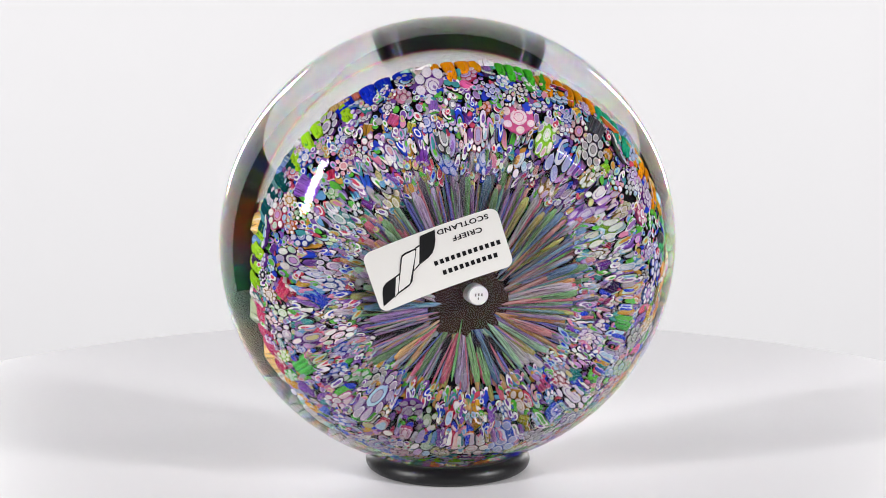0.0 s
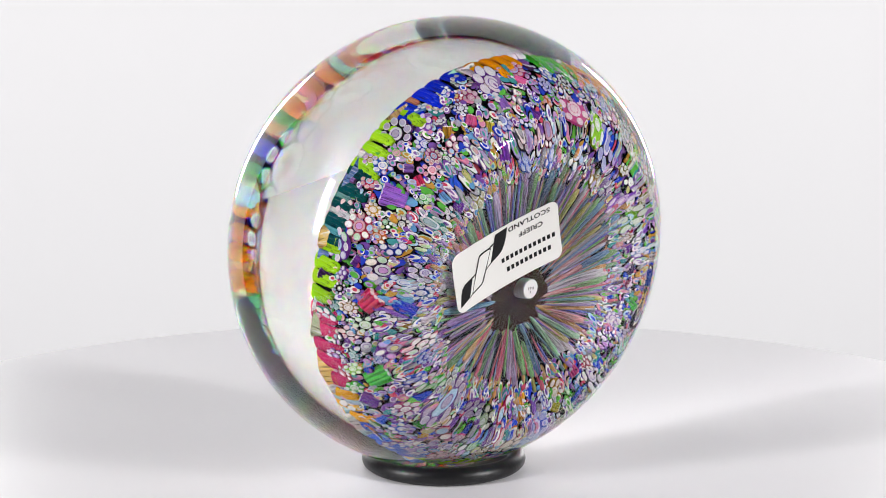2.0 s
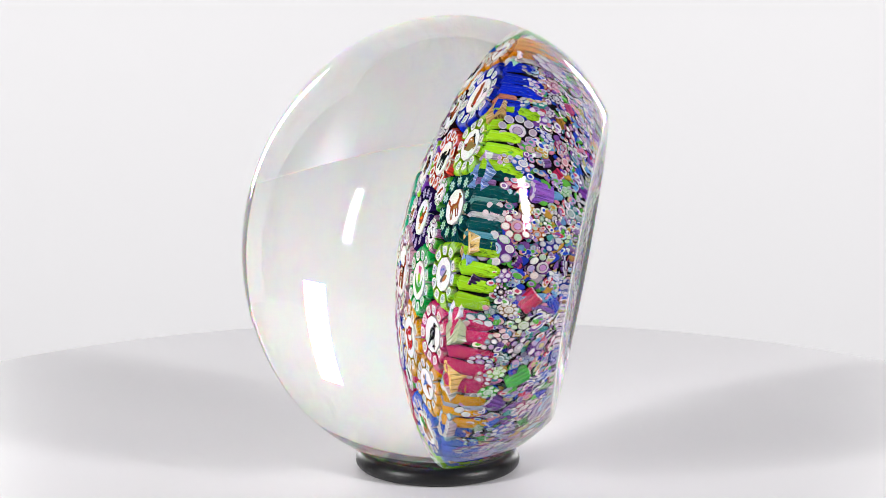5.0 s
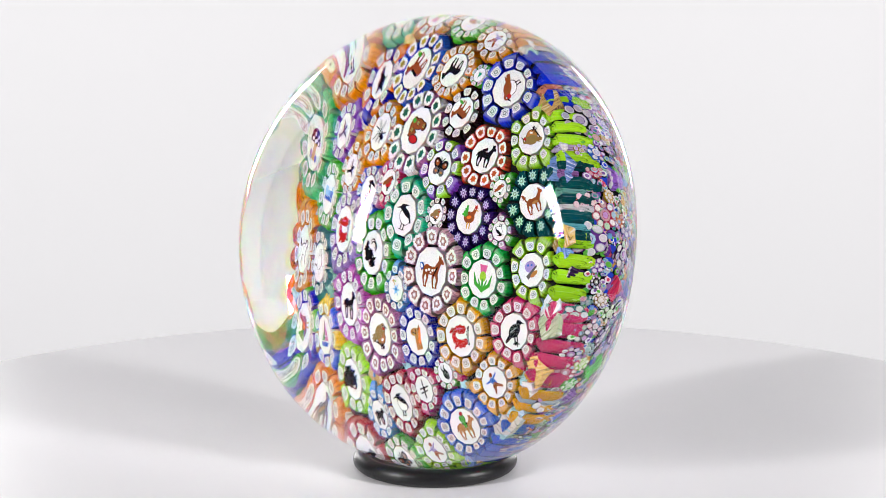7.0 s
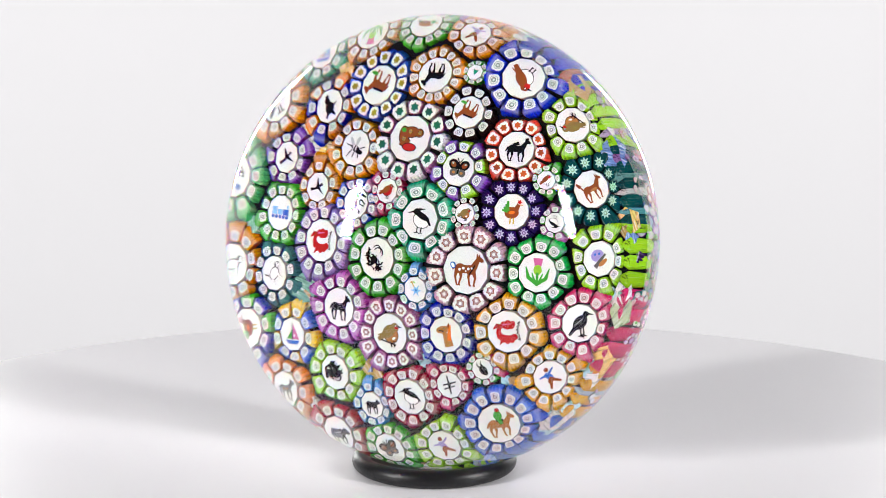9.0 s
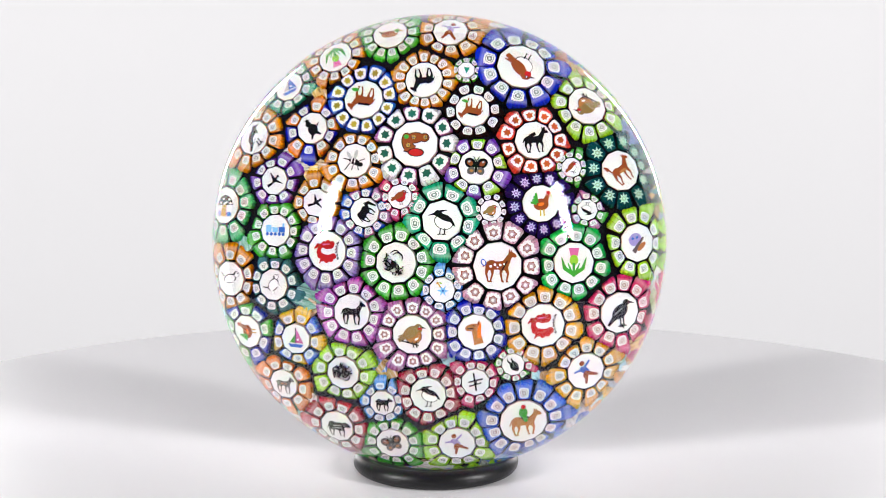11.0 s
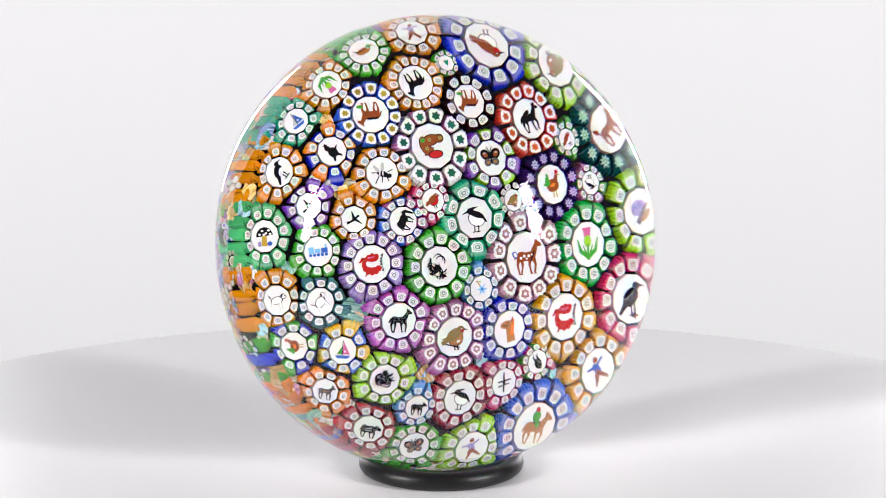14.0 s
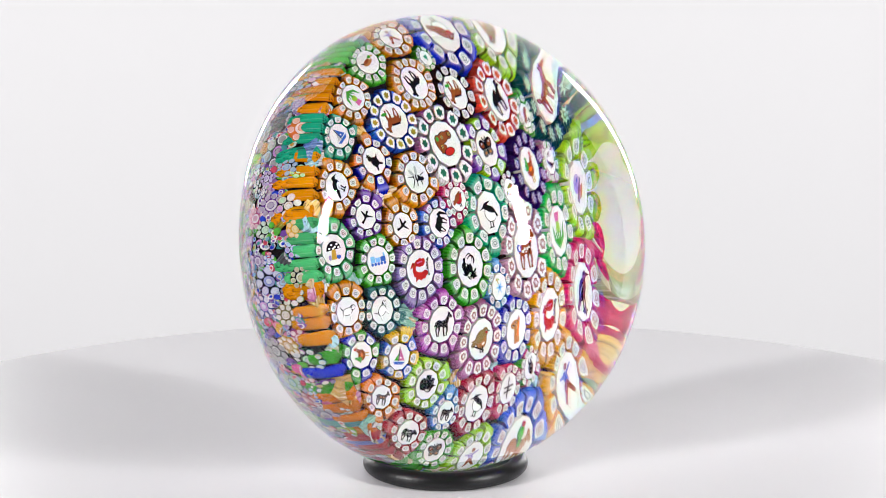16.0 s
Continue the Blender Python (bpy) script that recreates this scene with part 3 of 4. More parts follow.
    return [(a, ellipse(0, 0.1, 0.16, 0.28, 20)), (b, ellipse(0.12, 0.46, 0.13, 0.12)), (a, stroke(0, 0.2, 0.5, 0.32, 0.07, 0.04)), (a, stroke(0, 0.2, -0.46, 0.36, 0.07, 0.04)),
            (b, stroke(0, -0.1, 0.32, -0.55, 0.1, 0.06)), (b, stroke(-0.05, -0.1, -0.4, -0.5, 0.1, 0.05)), (b, ellipse(-0.1, -0.1, 0.2, 0.12, 30))]


CANE_POSES = []
CANES = []
RIM_PETALS = []
GROW = 1.15
TAPER = 0.62


def cane(*plan):
    """Notes one cane: its place, radius, petals, colours, picture and turn."""
    CANES.append(plan)


def room_for(x, y, r, a):
    """How far a cane may spread along the angle a before it meets a neighbour pressed against it."""
    reach = 1.21 * r
    # no farther than the rim of the cushion
    along = x * math.cos(a) + y * math.sin(a)
    reach = min(reach, -along + math.sqrt(max(along * along - x * x - y * y + 30.0 * 30.0, 0.0)))
    for x2, y2, r2 in ((c[0], c[1], c[2] * GROW) for c in CANES):
        d = math.hypot(x2 - x, y2 - y)
        if d < 0.01 or d > 14:
            continue
        k = math.cos(a - math.atan2(y2 - y, x2 - x))
        if k > 0.05:
            reach = min(reach, (d * d + r * r - r2 * r2) / (2 * d) / k - 0.06)
    return max(reach, 0.78 * r)


def build_cane(x, y, r, n, colour, accent, style, kind, turn):
    """One picture cane: a dark rod, a ring of fluted petals with a floret in each, a milk-white core and its picture."""
    rnd = random.Random(int(x * 10) * 1000 + int(y * 10))
    rad = math.hypot(x, y)
    r *= GROW
    slope = 0.021 * rad
    out = Vector((x / (rad + 1e-6) * slope, y / (rad + 1e-6) * slope, 1)).normalized()
    way = Vector((1, 0, 0)) - out * out.x
    deep = 5.0 + 5.0 * min(1, rad / 28)
    lift = rnd.uniform(-0.12, 0.12)
    m = frame_at(Vector((x, y, set_height(rad) + lift)), way.normalized(), out)
    names = PAIRS.get(colour, (colour, colour))
    cols = [COLOURS[c] for c in names]
    bm = bmesh.new()
    slab(bm, [(r * 0.86 * k * math.cos(a), r * 0.86 * k * math.sin(a)) for a, k in ((2 * math.pi * i / (2 * n), 1.0 if i % 2 == 0 else 0.96) for i in range(2 * n))], -deep, -0.95, 0, TAPER)
    rod = part("cane", bm, DARK, paperweight, "%s millefiori cane with a picture in its white core" % {"violetwhite": "white and mauve", "orangeblue": "orange and blue", "violetgreen": "violet and green", "bluerose": "blue and mauve", "mauvegreen": "mauve and green", "rosewhite": "white and rose", "bluegreen": "blue and green", "yellowblue": "yellow and blue", "rosegreen": "rose and green", "deepteal": "deep teal"}.get(colour, colour))
    rod.matrix_local = m
    CANE_POSES.append((x, y, r, cols))
    # petals: fluted skirts that spread until they meet the next cane
    half = math.pi / n
    start = rnd.uniform(0, 6.28)
    inner, gap = 0.535, rnd.uniform(0.82, 0.87)
    cols_n = 10
    spans = []
    for i in range(n):
        a = start + 2 * math.pi * i / n + rnd.uniform(-0.03, 0.03)
        bm = bmesh.new()
        lines = []
        spread = gap * rnd.uniform(0.95, 1.03)
        reaches = [room_for(x, y, r, a + half * spread * (-1 + 2 * j / cols_n)) / r for j in range(cols_n + 1)]
        mid = reaches[cols_n // 2]
        for j in range(cols_n + 1):
            v = -1 + 2 * j / cols_n
            wide = math.tan(half) * spread * v
            dip = 0.10 * (j % 2)
            edge = (0.35 * min(mid, reaches[j] * 1.1) + 0.65 * reaches[j]) * (1.015 - 0.07 * abs(v) ** 5 - 0.012 * (j % 2))
            top = inner + (edge - inner) * 0.72
            near = inner + 0.03 * abs(v) ** 4
            pts = [(near, near * wide, -0.5), (near + 0.012, near * wide, 0.0), (top, top * wide, 0.0), (inner + (edge - inner) * 0.90, edge * 0.96 * wide, -0.14 - dip), (edge, edge * 0.97 * wide, -0.62 - dip), (edge * 0.80, edge * 0.78 * wide, -deep)]
            lines.append([bm.verts.new((r * px, r * py, pz)) for px, py, pz in pts])
        for p, q in zip(lines, lines[1:]):
            for k in range(5):
                bm.faces.new((p[k], p[k + 1], q[k + 1], q[k]))
        foot = [bm.verts.new((r * inner * 0.8, s * r * inner * math.tan(half) * 0.8 * spread, -deep)) for s in (-1, 1)]
        bm.faces.new((*reversed(lines[0]), foot[0])), bm.faces.new((*lines[-1], foot[1]))
        bmesh.ops.recalc_face_normals(bm, faces=bm.faces)
        p = part("petal", bm, DARK_PETAL if colour in ("umber", "indigo", "deepteal", "slate") else PETAL, rod)
        p.matrix_local = Matrix.Rotation(a, 4, "Z")
        v = rnd.uniform(0.58, 0.84)
        p.color = (*[min(1, 1.12 * q ** 1.22 * v) for q in cols[i % 2]], 1)
        spans.append((a, min(mid, 1.1)))
        ex, ey = x + r * mid * math.cos(a), y + r * mid * math.sin(a)
        if math.hypot(ex, ey) > 28.2 and ex * math.cos(a) + ey * math.sin(a) > 0.45 * math.hypot(ex, ey):
            RIM_PETALS.append((math.atan2(ey, ex), 0.92 * r * mid * math.tan(half) * spread, tuple(p.color)[:3]))
    # floret: toothed rings of milk and tinted glass, pressed into the petal's shape
    bold = style in ("star", "flower")
    fr, cx = (0.165, 0.738) if bold else (0.132, 0.698)
    ry = cx * math.tan(half) * (0.76 if bold else 0.68)
    bm = bmesh.new()

    def flower(size, teeth, deepth, z0, z1, slot, square=0.62):
        pts = []
        for k in range(2 * teeth):
            t = math.pi * k / teeth
            q = (1.0 if k % 2 == 0 else 1 - deepth) * rnd.uniform(0.95, 1.05) * size
            c, s = math.cos(t), math.sin(t)
            px, py = q * math.copysign(abs(c) ** square, c), q * math.copysign(abs(s) ** square, s)
            px = cx + fr * px
            pts.append((r * px, r * py * ry * (0.35 + 0.65 * px / cx)))
        slab(bm, pts, z0, z1, slot)
    if style == "star":
        if colour in ("deepteal", "indigo"):
            flower(0.95, 8, 0.48, -0.02, 0.04, 0, 1.0), flower(0.42, 8, 0.2, 0.04, 0.06, 2, 1.0), flower(0.22, 6, 0.2, 0.06, 0.07, 0, 1.0)
        else:
            flower(1.0, 14, 0.12, -0.02, 0.04, 0), flower(0.70, 6, 0.36, 0.04, 0.06, 2, 1.0)
    elif style == "flower":
        flower(1.0, 13, 0.16, -0.02, 0.04, 0), flower(0.66, 6, 0.28, 0.04, 0.055, 1, 0.9), flower(0.54, 6, 0.3, 0.055, 0.065, 2, 0.9), flower(0.22, 6, 0.1, 0.065, 0.075, 0)
    else:
        flower(1.0, 15, 0.10, -0.02, 0.04, 0), flower(0.74, 12, 0.10, 0.04, 0.05, 2, 0.75), flower(0.62, 11, 0.12, 0.05, 0.056, 0, 0.8), flower(0.46, 9, 0.16, 0.056, 0.062, 1, 0.9), flower(0.36, 8, 0.16, 0.062, 0.068, 2, 0.9), flower(0.18, 5, 0.2, 0.068, 0.074, 0)
    rim = TONE[{"deepteal": "aqua", "indigo": "pale"}[colour]] if colour in ("deepteal", "indigo") else MILK
    floret = part("floret", bm, [rim, TONE["smoke"] if accent != "rose" else TONE["brown"], ACCENT], rod)
    for i, (a, reach) in enumerate(spans):
        f = floret if i == 0 else new("floret", floret.data)
        f.parent = rod
        f.matrix_local = Matrix.Rotation(a, 4, "Z") @ Matrix.Diagonal((min(1.05, 0.62 + 0.38 * reach) * rnd.uniform(0.97, 1.02), rnd.uniform(0.92, 1.03), 1, 1))
        v = rnd.uniform(0.5, 0.8)
        k = 0.0 if style == "star" else (0.35 if style == "flower" else 0.30)
        f.color = (*[min(1, q * v * (1 - k) + 0.66 * k) for q in ACCENTS[accent]], 1)
    # core and picture
    bm = bmesh.new()
    slab(bm, [(r * 0.505 * math.cos(start + half + a), r * 0.505 * math.sin(start + half + a)) for a in (2 * math.pi * i / n for i in range(n))], -1.2, 0.05)
    part("core", bm, MILK, rod)
    shapes = figure(kind)
    tones = sorted({t for t, _ in shapes})
    c, s = math.cos(radians(turn)), math.sin(radians(turn))
    bm = bmesh.new()
    size = 0.56 * r
    for i, (tone, pts) in enumerate(shapes):
        slab(bm, [(size * (px * c - py * s), size * (px * s + py * c)) for px, py in pts], 0.05, 0.06 + 0.004 * i, tones.index(tone))
    part("picture", bm, [TONE[t] for t in tones], rod)


cane(-7.4, 26.8, 3.85, 13, "green", "grey", "ring", "duck", 0)
cane(0.5, 27.6, 3.87, 10, "amber", "red", "ring", "sprite", 0)
cane(-14.3, 23.4, 3.82, 12, "amber", "grey", "ring", "thistle", 200)
cane(-20.1, 19.2, 3.36, 10, "teal", "grey", "ring", "sail", 20)
cane(-9.9, 18.1, 4.40, 12, "azure", "yellow", "star", "goat_brown", 170)
cane(-2.2, 21.0, 4.13, 14, "amber", "amber", "ring", "goat", 190)
cane(3.2, 22.5, 1.92, 8, "green", "grey", "ring", "leaf", 0)
cane(10.2, 23.4, 5.43, 11, "blue", "green", "ring", "robin_over", -12)
cane(4.5, 17.4, 3.85, 10, "umber", "grey", "ring", "horse_brown", 170)
cane(19.1, 18.6, 4.49, 11, "lime", "grey", "ring", "hawk", 180)
cane(-24.2, 12.5, 3.77, 11, "amber", "grey", "ring", "crow", 40)
cane(-16.4, 14.1, 3.50, 10, "orangeblue", "grey", "ring", "rook", 30)
cane(-2.7, 12.8, 5.19, 11, "violetwhite", "teal", "star", "shoe_house", 0)
cane(-10.6, 10.3, 3.83, 11, "amber", "blue", "ring", "bee", 0)
cane(5.5, 10.1, 3.94, 10, "violetgreen", "blue", "ring", "butterfly", 0)
cane(12.7, 13.8, 4.31, 11, "coral", "orange", "star", "ram", 10)
cane(17.7, 10.4, 2.23, 9, "green", "grey", "ring", "robin", 20)
cane(23.9, 10.2, 4.64, 11, "deepteal", "lime", "star", "runner", 40)
cane(-27.6, 3.8, 3.98, 11, "mint", "red", "ring", "mushroom", 0)
cane(-21.0, 7.2, 3.12, 9, "purple", "grey", "ring", "swallow", 20)
cane(-15.4, 4.7, 3.08, 9, "amber", "grey", "ring", "swallow", 0)
cane(-8.9, 3.7, 3.32, 11, "bluerose", "blue", "ring", "elephant", 60)
cane(-4.3, 5.9, 2.74, 10, "rose", "grey", "ring", "wren", 0)
cane(1.4, 3.0, 4.61, 9, "jade", "jade", "ring", "wader", 0)
cane(7.7, 4.5, 2.38, 10, "umber", "grey", "ring", "hawk", 0)
cane(14.1, 5.6, 4.17, 12, "indigo", "violet", "star", "rooster", 0)
cane(20.0, 4.9, 2.38, 9, "mauvegreen", "grey", "ring", "wader", 180)
cane(-20.6, 0.9, 3.49, 11, "green", "grey", "ring", "train", 0)
cane(-26.5, -5.4, 3.75, 10, "amber", "blue", "ring", "dog", 0)
cane(-20.7, -6.0, 3.41, 10, "slate", "grey", "ring", "pig", 40)
cane(-13.7, -1.5, 4.40, 12, "lilac", "grey", "ring", "squirrel", 0)
cane(-4.5, -2.7, 4.58, 11, "leaf", "green", "ring", "scorpion", 0)
cane(8.8, -2.8, 5.51, 11, "rosewhite", "rose", "flower", "deer", 0)
cane(18.5, -2.1, 4.61, 11, "emerald", "green", "ring", "thistle", 0)
cane(26.5, 0.7, 4.34, 10, "lime", "blue", "ring", "hedgehog", 30)
cane(24.3, -8.6, 4.70, 11, "rose", "rose", "ring", "raven", 0)
cane(1.6, -6.1, 2.90, 9, "sky", "blue", "ring", "bluestar", 0)
cane(-24.2, -12.0, 3.61, 9, "bluegreen", "grey", "ring", "rooster", 90)
cane(-17.7, -12.8, 3.34, 9, "yellowblue", "blue", "ring", "sailboat", 0)
cane(-10.3, -9.3, 4.12, 11, "magenta", "violet", "ring", "horse", 0)
cane(-2.3, -12.0, 4.44, 12, "mauve", "rose", "flower", "finch", 0)
cane(6.0, -11.5, 4.08, 11, "royal", "royal", "ring", "camel", 0)
cane(14.6, -10.4, 4.90, 11, "ochre", "amber", "ring", "turkey", 0)
cane(19.9, -16.4, 4.31, 11, "ochre", "blue", "ring", "dancer", 40)
cane(10.7, -15.6, 2.52, 10, "rosegreen", "grey", "ring", "moth", 0)
cane(-11.5, -17.0, 3.65, 10, "lime", "lime", "ring", "lion", 0)
cane(-19.4, -18.5, 3.33, 9, "orange", "grey", "ring", "dog_dark", 0)
cane(-6.4, -20.8, 2.85, 9, "sky", "blue", "ring", "sprig", 0)
cane(-0.4, -19.7, 3.97, 11, "crimson", "red", "ring", "wader", 0)
cane(5.8, -18.0, 3.10, 10, "rose", "rose", "ring", "dragonfly", 0)
cane(11.7, -23.1, 5.33, 13, "azure", "red", "ring", "donkey", 0)
cane(-12.6, -23.9, 3.79, 10, "red", "grey", "ring", "bull", 0)
cane(-5.4, -26.0, 3.66, 11, "leaf", "grey", "ring", "butterfly", 20)
cane(3.0, -26.0, 4.04, 11, "lime", "grey", "ring", "sprite", 30)

for plan in CANES:
    build_cane(*plan)


# ---- chips of streaked glass in the gaps between the canes ----
def chips():
    rnd = random.Random(5)
    tints = ((0.7, 0.45, 0.15), (0.3, 0.5, 0.6), (0.55, 0.50, 0.50), (0.45, 0.28, 0.10), (0.30, 0.34, 0.22), (0.48, 0.20, 0.34), (0.15, 0.25, 0.55), (0.22, 0.42, 0.35), (0.60, 0.58, 0.60), (0.5, 0.36, 0.22))
    placed = []
    for _ in range(6000):
        rad, a = 31.2 * math.sqrt(rnd.random()), rnd.uniform(0, 6.283)
        x, y = rad * math.cos(a), rad * math.sin(a)
        room = min(min(math.hypot(x - cx, y - cy) - cr * 0.985 for cx, cy, cr, _ in CANE_POSES), min((math.hypot(x - cx, y - cy) - cr for cx, cy, cr in placed), default=9))
        if room < 0.34 or len(placed) > 130:
            continue
        room = min(room, 1.7)
        placed.append((x, y, room))
        bm = bmesh.new()
        k = rnd.choice((5, 6, 7))
        slab(bm, [(room * 2.3 * math.cos(2 * math.pi * i / k + 0.3 * rnd.random()), room * 2.3 * rnd.uniform(0.75, 1.1) * math.sin(2 * math.pi * i / k)) for i in range(k)], -5.0, rnd.uniform(-0.40, -0.15), 0, 0.6)
        ob = part("glass_chip", bm, CHIP, paperweight)
        slope = 0.021 * rad
        out = Vector((math.cos(a) * slope, math.sin(a) * slope, 1)).normalized()
        tip = out + Vector((rnd.uniform(-0.25, 0.25), rnd.uniform(-0.25, 0.25), 0))
        ob.matrix_local = frame_at(Vector((x, y, set_height(rad) - 0.1)), Vector((math.cos(a * 3), math.sin(a * 3), 0)), tip.normalized())
        v = rnd.uniform(0.7, 1.2)
        ob.color = (*[min(1, q * v) for q in rnd.choice(tints)], 1)


chips()


# ---- sides of the outer canes, bent round the rim ----
def flanks():
    rnd = random.Random(3)
    odd = [(0.22, 0.10, 0.40), (0.45, 0.36, 0.48), (0.10, 0.16, 0.55), (0.50, 0.22, 0.10), (0.10, 0.35, 0.30), (0.35, 0.25, 0.45), (0.62, 0.58, 0.60)]
    plans = [(turn, 1.22 * wide, col, rnd.uniform(0.13, 0.24), 0.5) for turn, wide, col in RIM_PETALS]
    count = 190
    for i in range(count):
        turn = 2 * math.pi * i / count - math.pi + rnd.uniform(-0.008, 0.008)
        if all(abs((turn - t + math.pi) % (2 * math.pi) - math.pi) * 30.5 > w + 0.25 for t, w, _ in RIM_PETALS):
            plans.append((turn, rnd.uniform(0.65, 0.95), [c * rnd.uniform(0.65, 1.0) for c in rnd.choice(odd)], rnd.uniform(0.08, 0.26), 0.4))
    for turn, wide, col, reach, bulge in plans:
        head, way, out = bowl(0.10, turn)
        m = frame_at(head, way.cross(out), -way)
        inv = m.inverted()
        bm = bmesh.new()
        n = 14
        rings = []
        for j in range(9):
            q = j / 8
            place, w2, o2 = bowl(reach * (j - 1) / 7, turn)
            if j == 0:
                place = Vector((28.4 * math.cos(turn), 28.4 * math.sin(turn), set_height(28.4) - 0.75))
            side = w2.cross(o2)
            half = wide * (0.98 if j == 0 else 1.04 - 0.24 * q) * (0.6 if j == 8 else 1.0)
            rings.append([bm.verts.new((inv @ ((place + side * half * math.cos(t) + o2 * (bulge * (1 - 0.5 * q) * (1.0 if k % 2 else 0.93) * (0.8 if j == 0 else 1.0)) * math.sin(t)) * MM)) * 1000) for k, t in enumerate(math.pi * 2 * k / n for k in range(n))])
        for p, q in zip(rings, rings[1:]):
            for k in range(n):
                bm.faces.new((p[k], p[(k + 1) % n], q[(k + 1) % n], q[k])).smooth = True
        bm.faces.new(rings[0]), bm.faces.new(rings[-1])
        bmesh.ops.recalc_face_normals(bm, faces=bm.faces)
        ob = part("cane_flank", bm, FLANK, paperweight)
        ob.matrix_local = m
        ob.color = (*[0.9 * c for c in col], 1)


flanks()


# ---- underside: cane slices laid outside in, and stalks drawn to the middle ----
def oval(bm, x, y, a, b, turn, h, rings):
    """One cane end in a slice: a low oval button of coloured wall and pale face."""
    c, s = math.cos(turn), math.sin(turn)
    n = 10
    last = None
    for j, (k, z, slot) in enumerate(rings):
        ring = [bm.verts.new((x + (a * k * math.cos(t)) * c - (b * k * math.sin(t)) * s, y + (a * k * math.cos(t)) * s + (b * k * math.sin(t)) * c, z * h)) for t in (2 * math.pi * i / n for i in range(n))]
        if last:
            for i in range(n):
                f = bm.faces.new((last[i], last[(i + 1) % n], ring[(i + 1) % n], ring[i]))
                f.material_index = slot
        last = ring
    bm.faces.new(last).material_index = rings[-1][2]


def barrel(rnd, place, way, out, size, colour):
    """A cane slice lying on its side: fluted flank along the surface, pale ends of its rods at one end."""
    bm = bmesh.new()
    long, n = size * rnd.uniform(0.9, 1.3), 33
    rings = []
    for x, k in ((-long, 0.82), (-long * 0.9, 0.95), (0.0, 1.0), (long * 0.85, 1.04), (long, 0.96)):
        rings.append([bm.verts.new((x, size * k * (0.84 if i % 3 == 0 else 1.0) * math.cos(2 * math.pi * i / n), size * 0.62 * k * (0.80 if i % 3 == 0 else 1.0) * math.sin(2 * math.pi * i / n))) for i in range(n)])
    for p, q in zip(rings, rings[1:]):
        for i in range(n):
            bm.faces.new((p[i], p[(i + 1) % n], q[(i + 1) % n], q[i]))
    bm.faces.new(rings[0]), bm.faces.new(rings[-1])
    bmesh.ops.recalc_face_normals(bm, faces=bm.faces)
    for i in range(6):
        t = 2 * math.pi * (i + 0.5) / 8 - 0.4
        first = len(bm.verts)
        oval(bm, 0, 0, size * 0.24, size * 0.22, 0, 0.1, [(1.0, -1.0, 1), (1.0, 0.6, 1), (0.76, 1.0, 1), (0.4, 1.1, 1)])
        bm.verts.ensure_lookup_table()
        for v in bm.verts[first:]:
            v.co = Vector((long + v.co.z, size * 0.66 * math.cos(t) + v.co.x, size * 0.42 * math.sin(t) + v.co.y))
    ob = part("cane_barrel", bm, [BARREL, SLICE_FACE], paperweight)
    spin = rnd.uniform(-0.9, 0.9) + (math.pi if rnd.random() < 0.5 else 0)
    side = way.cross(out)
    along = way * math.cos(spin) + side * math.sin(spin)
    tip = (out - along * rnd.uniform(0.0, 0.45)).normalized()
    ob.matrix_local = frame_at(place - out * 0.35 * size, along, tip)
    v = rnd.uniform(0.55, 1.0)
    ob.color = (*[c * v for c in colour], 1)


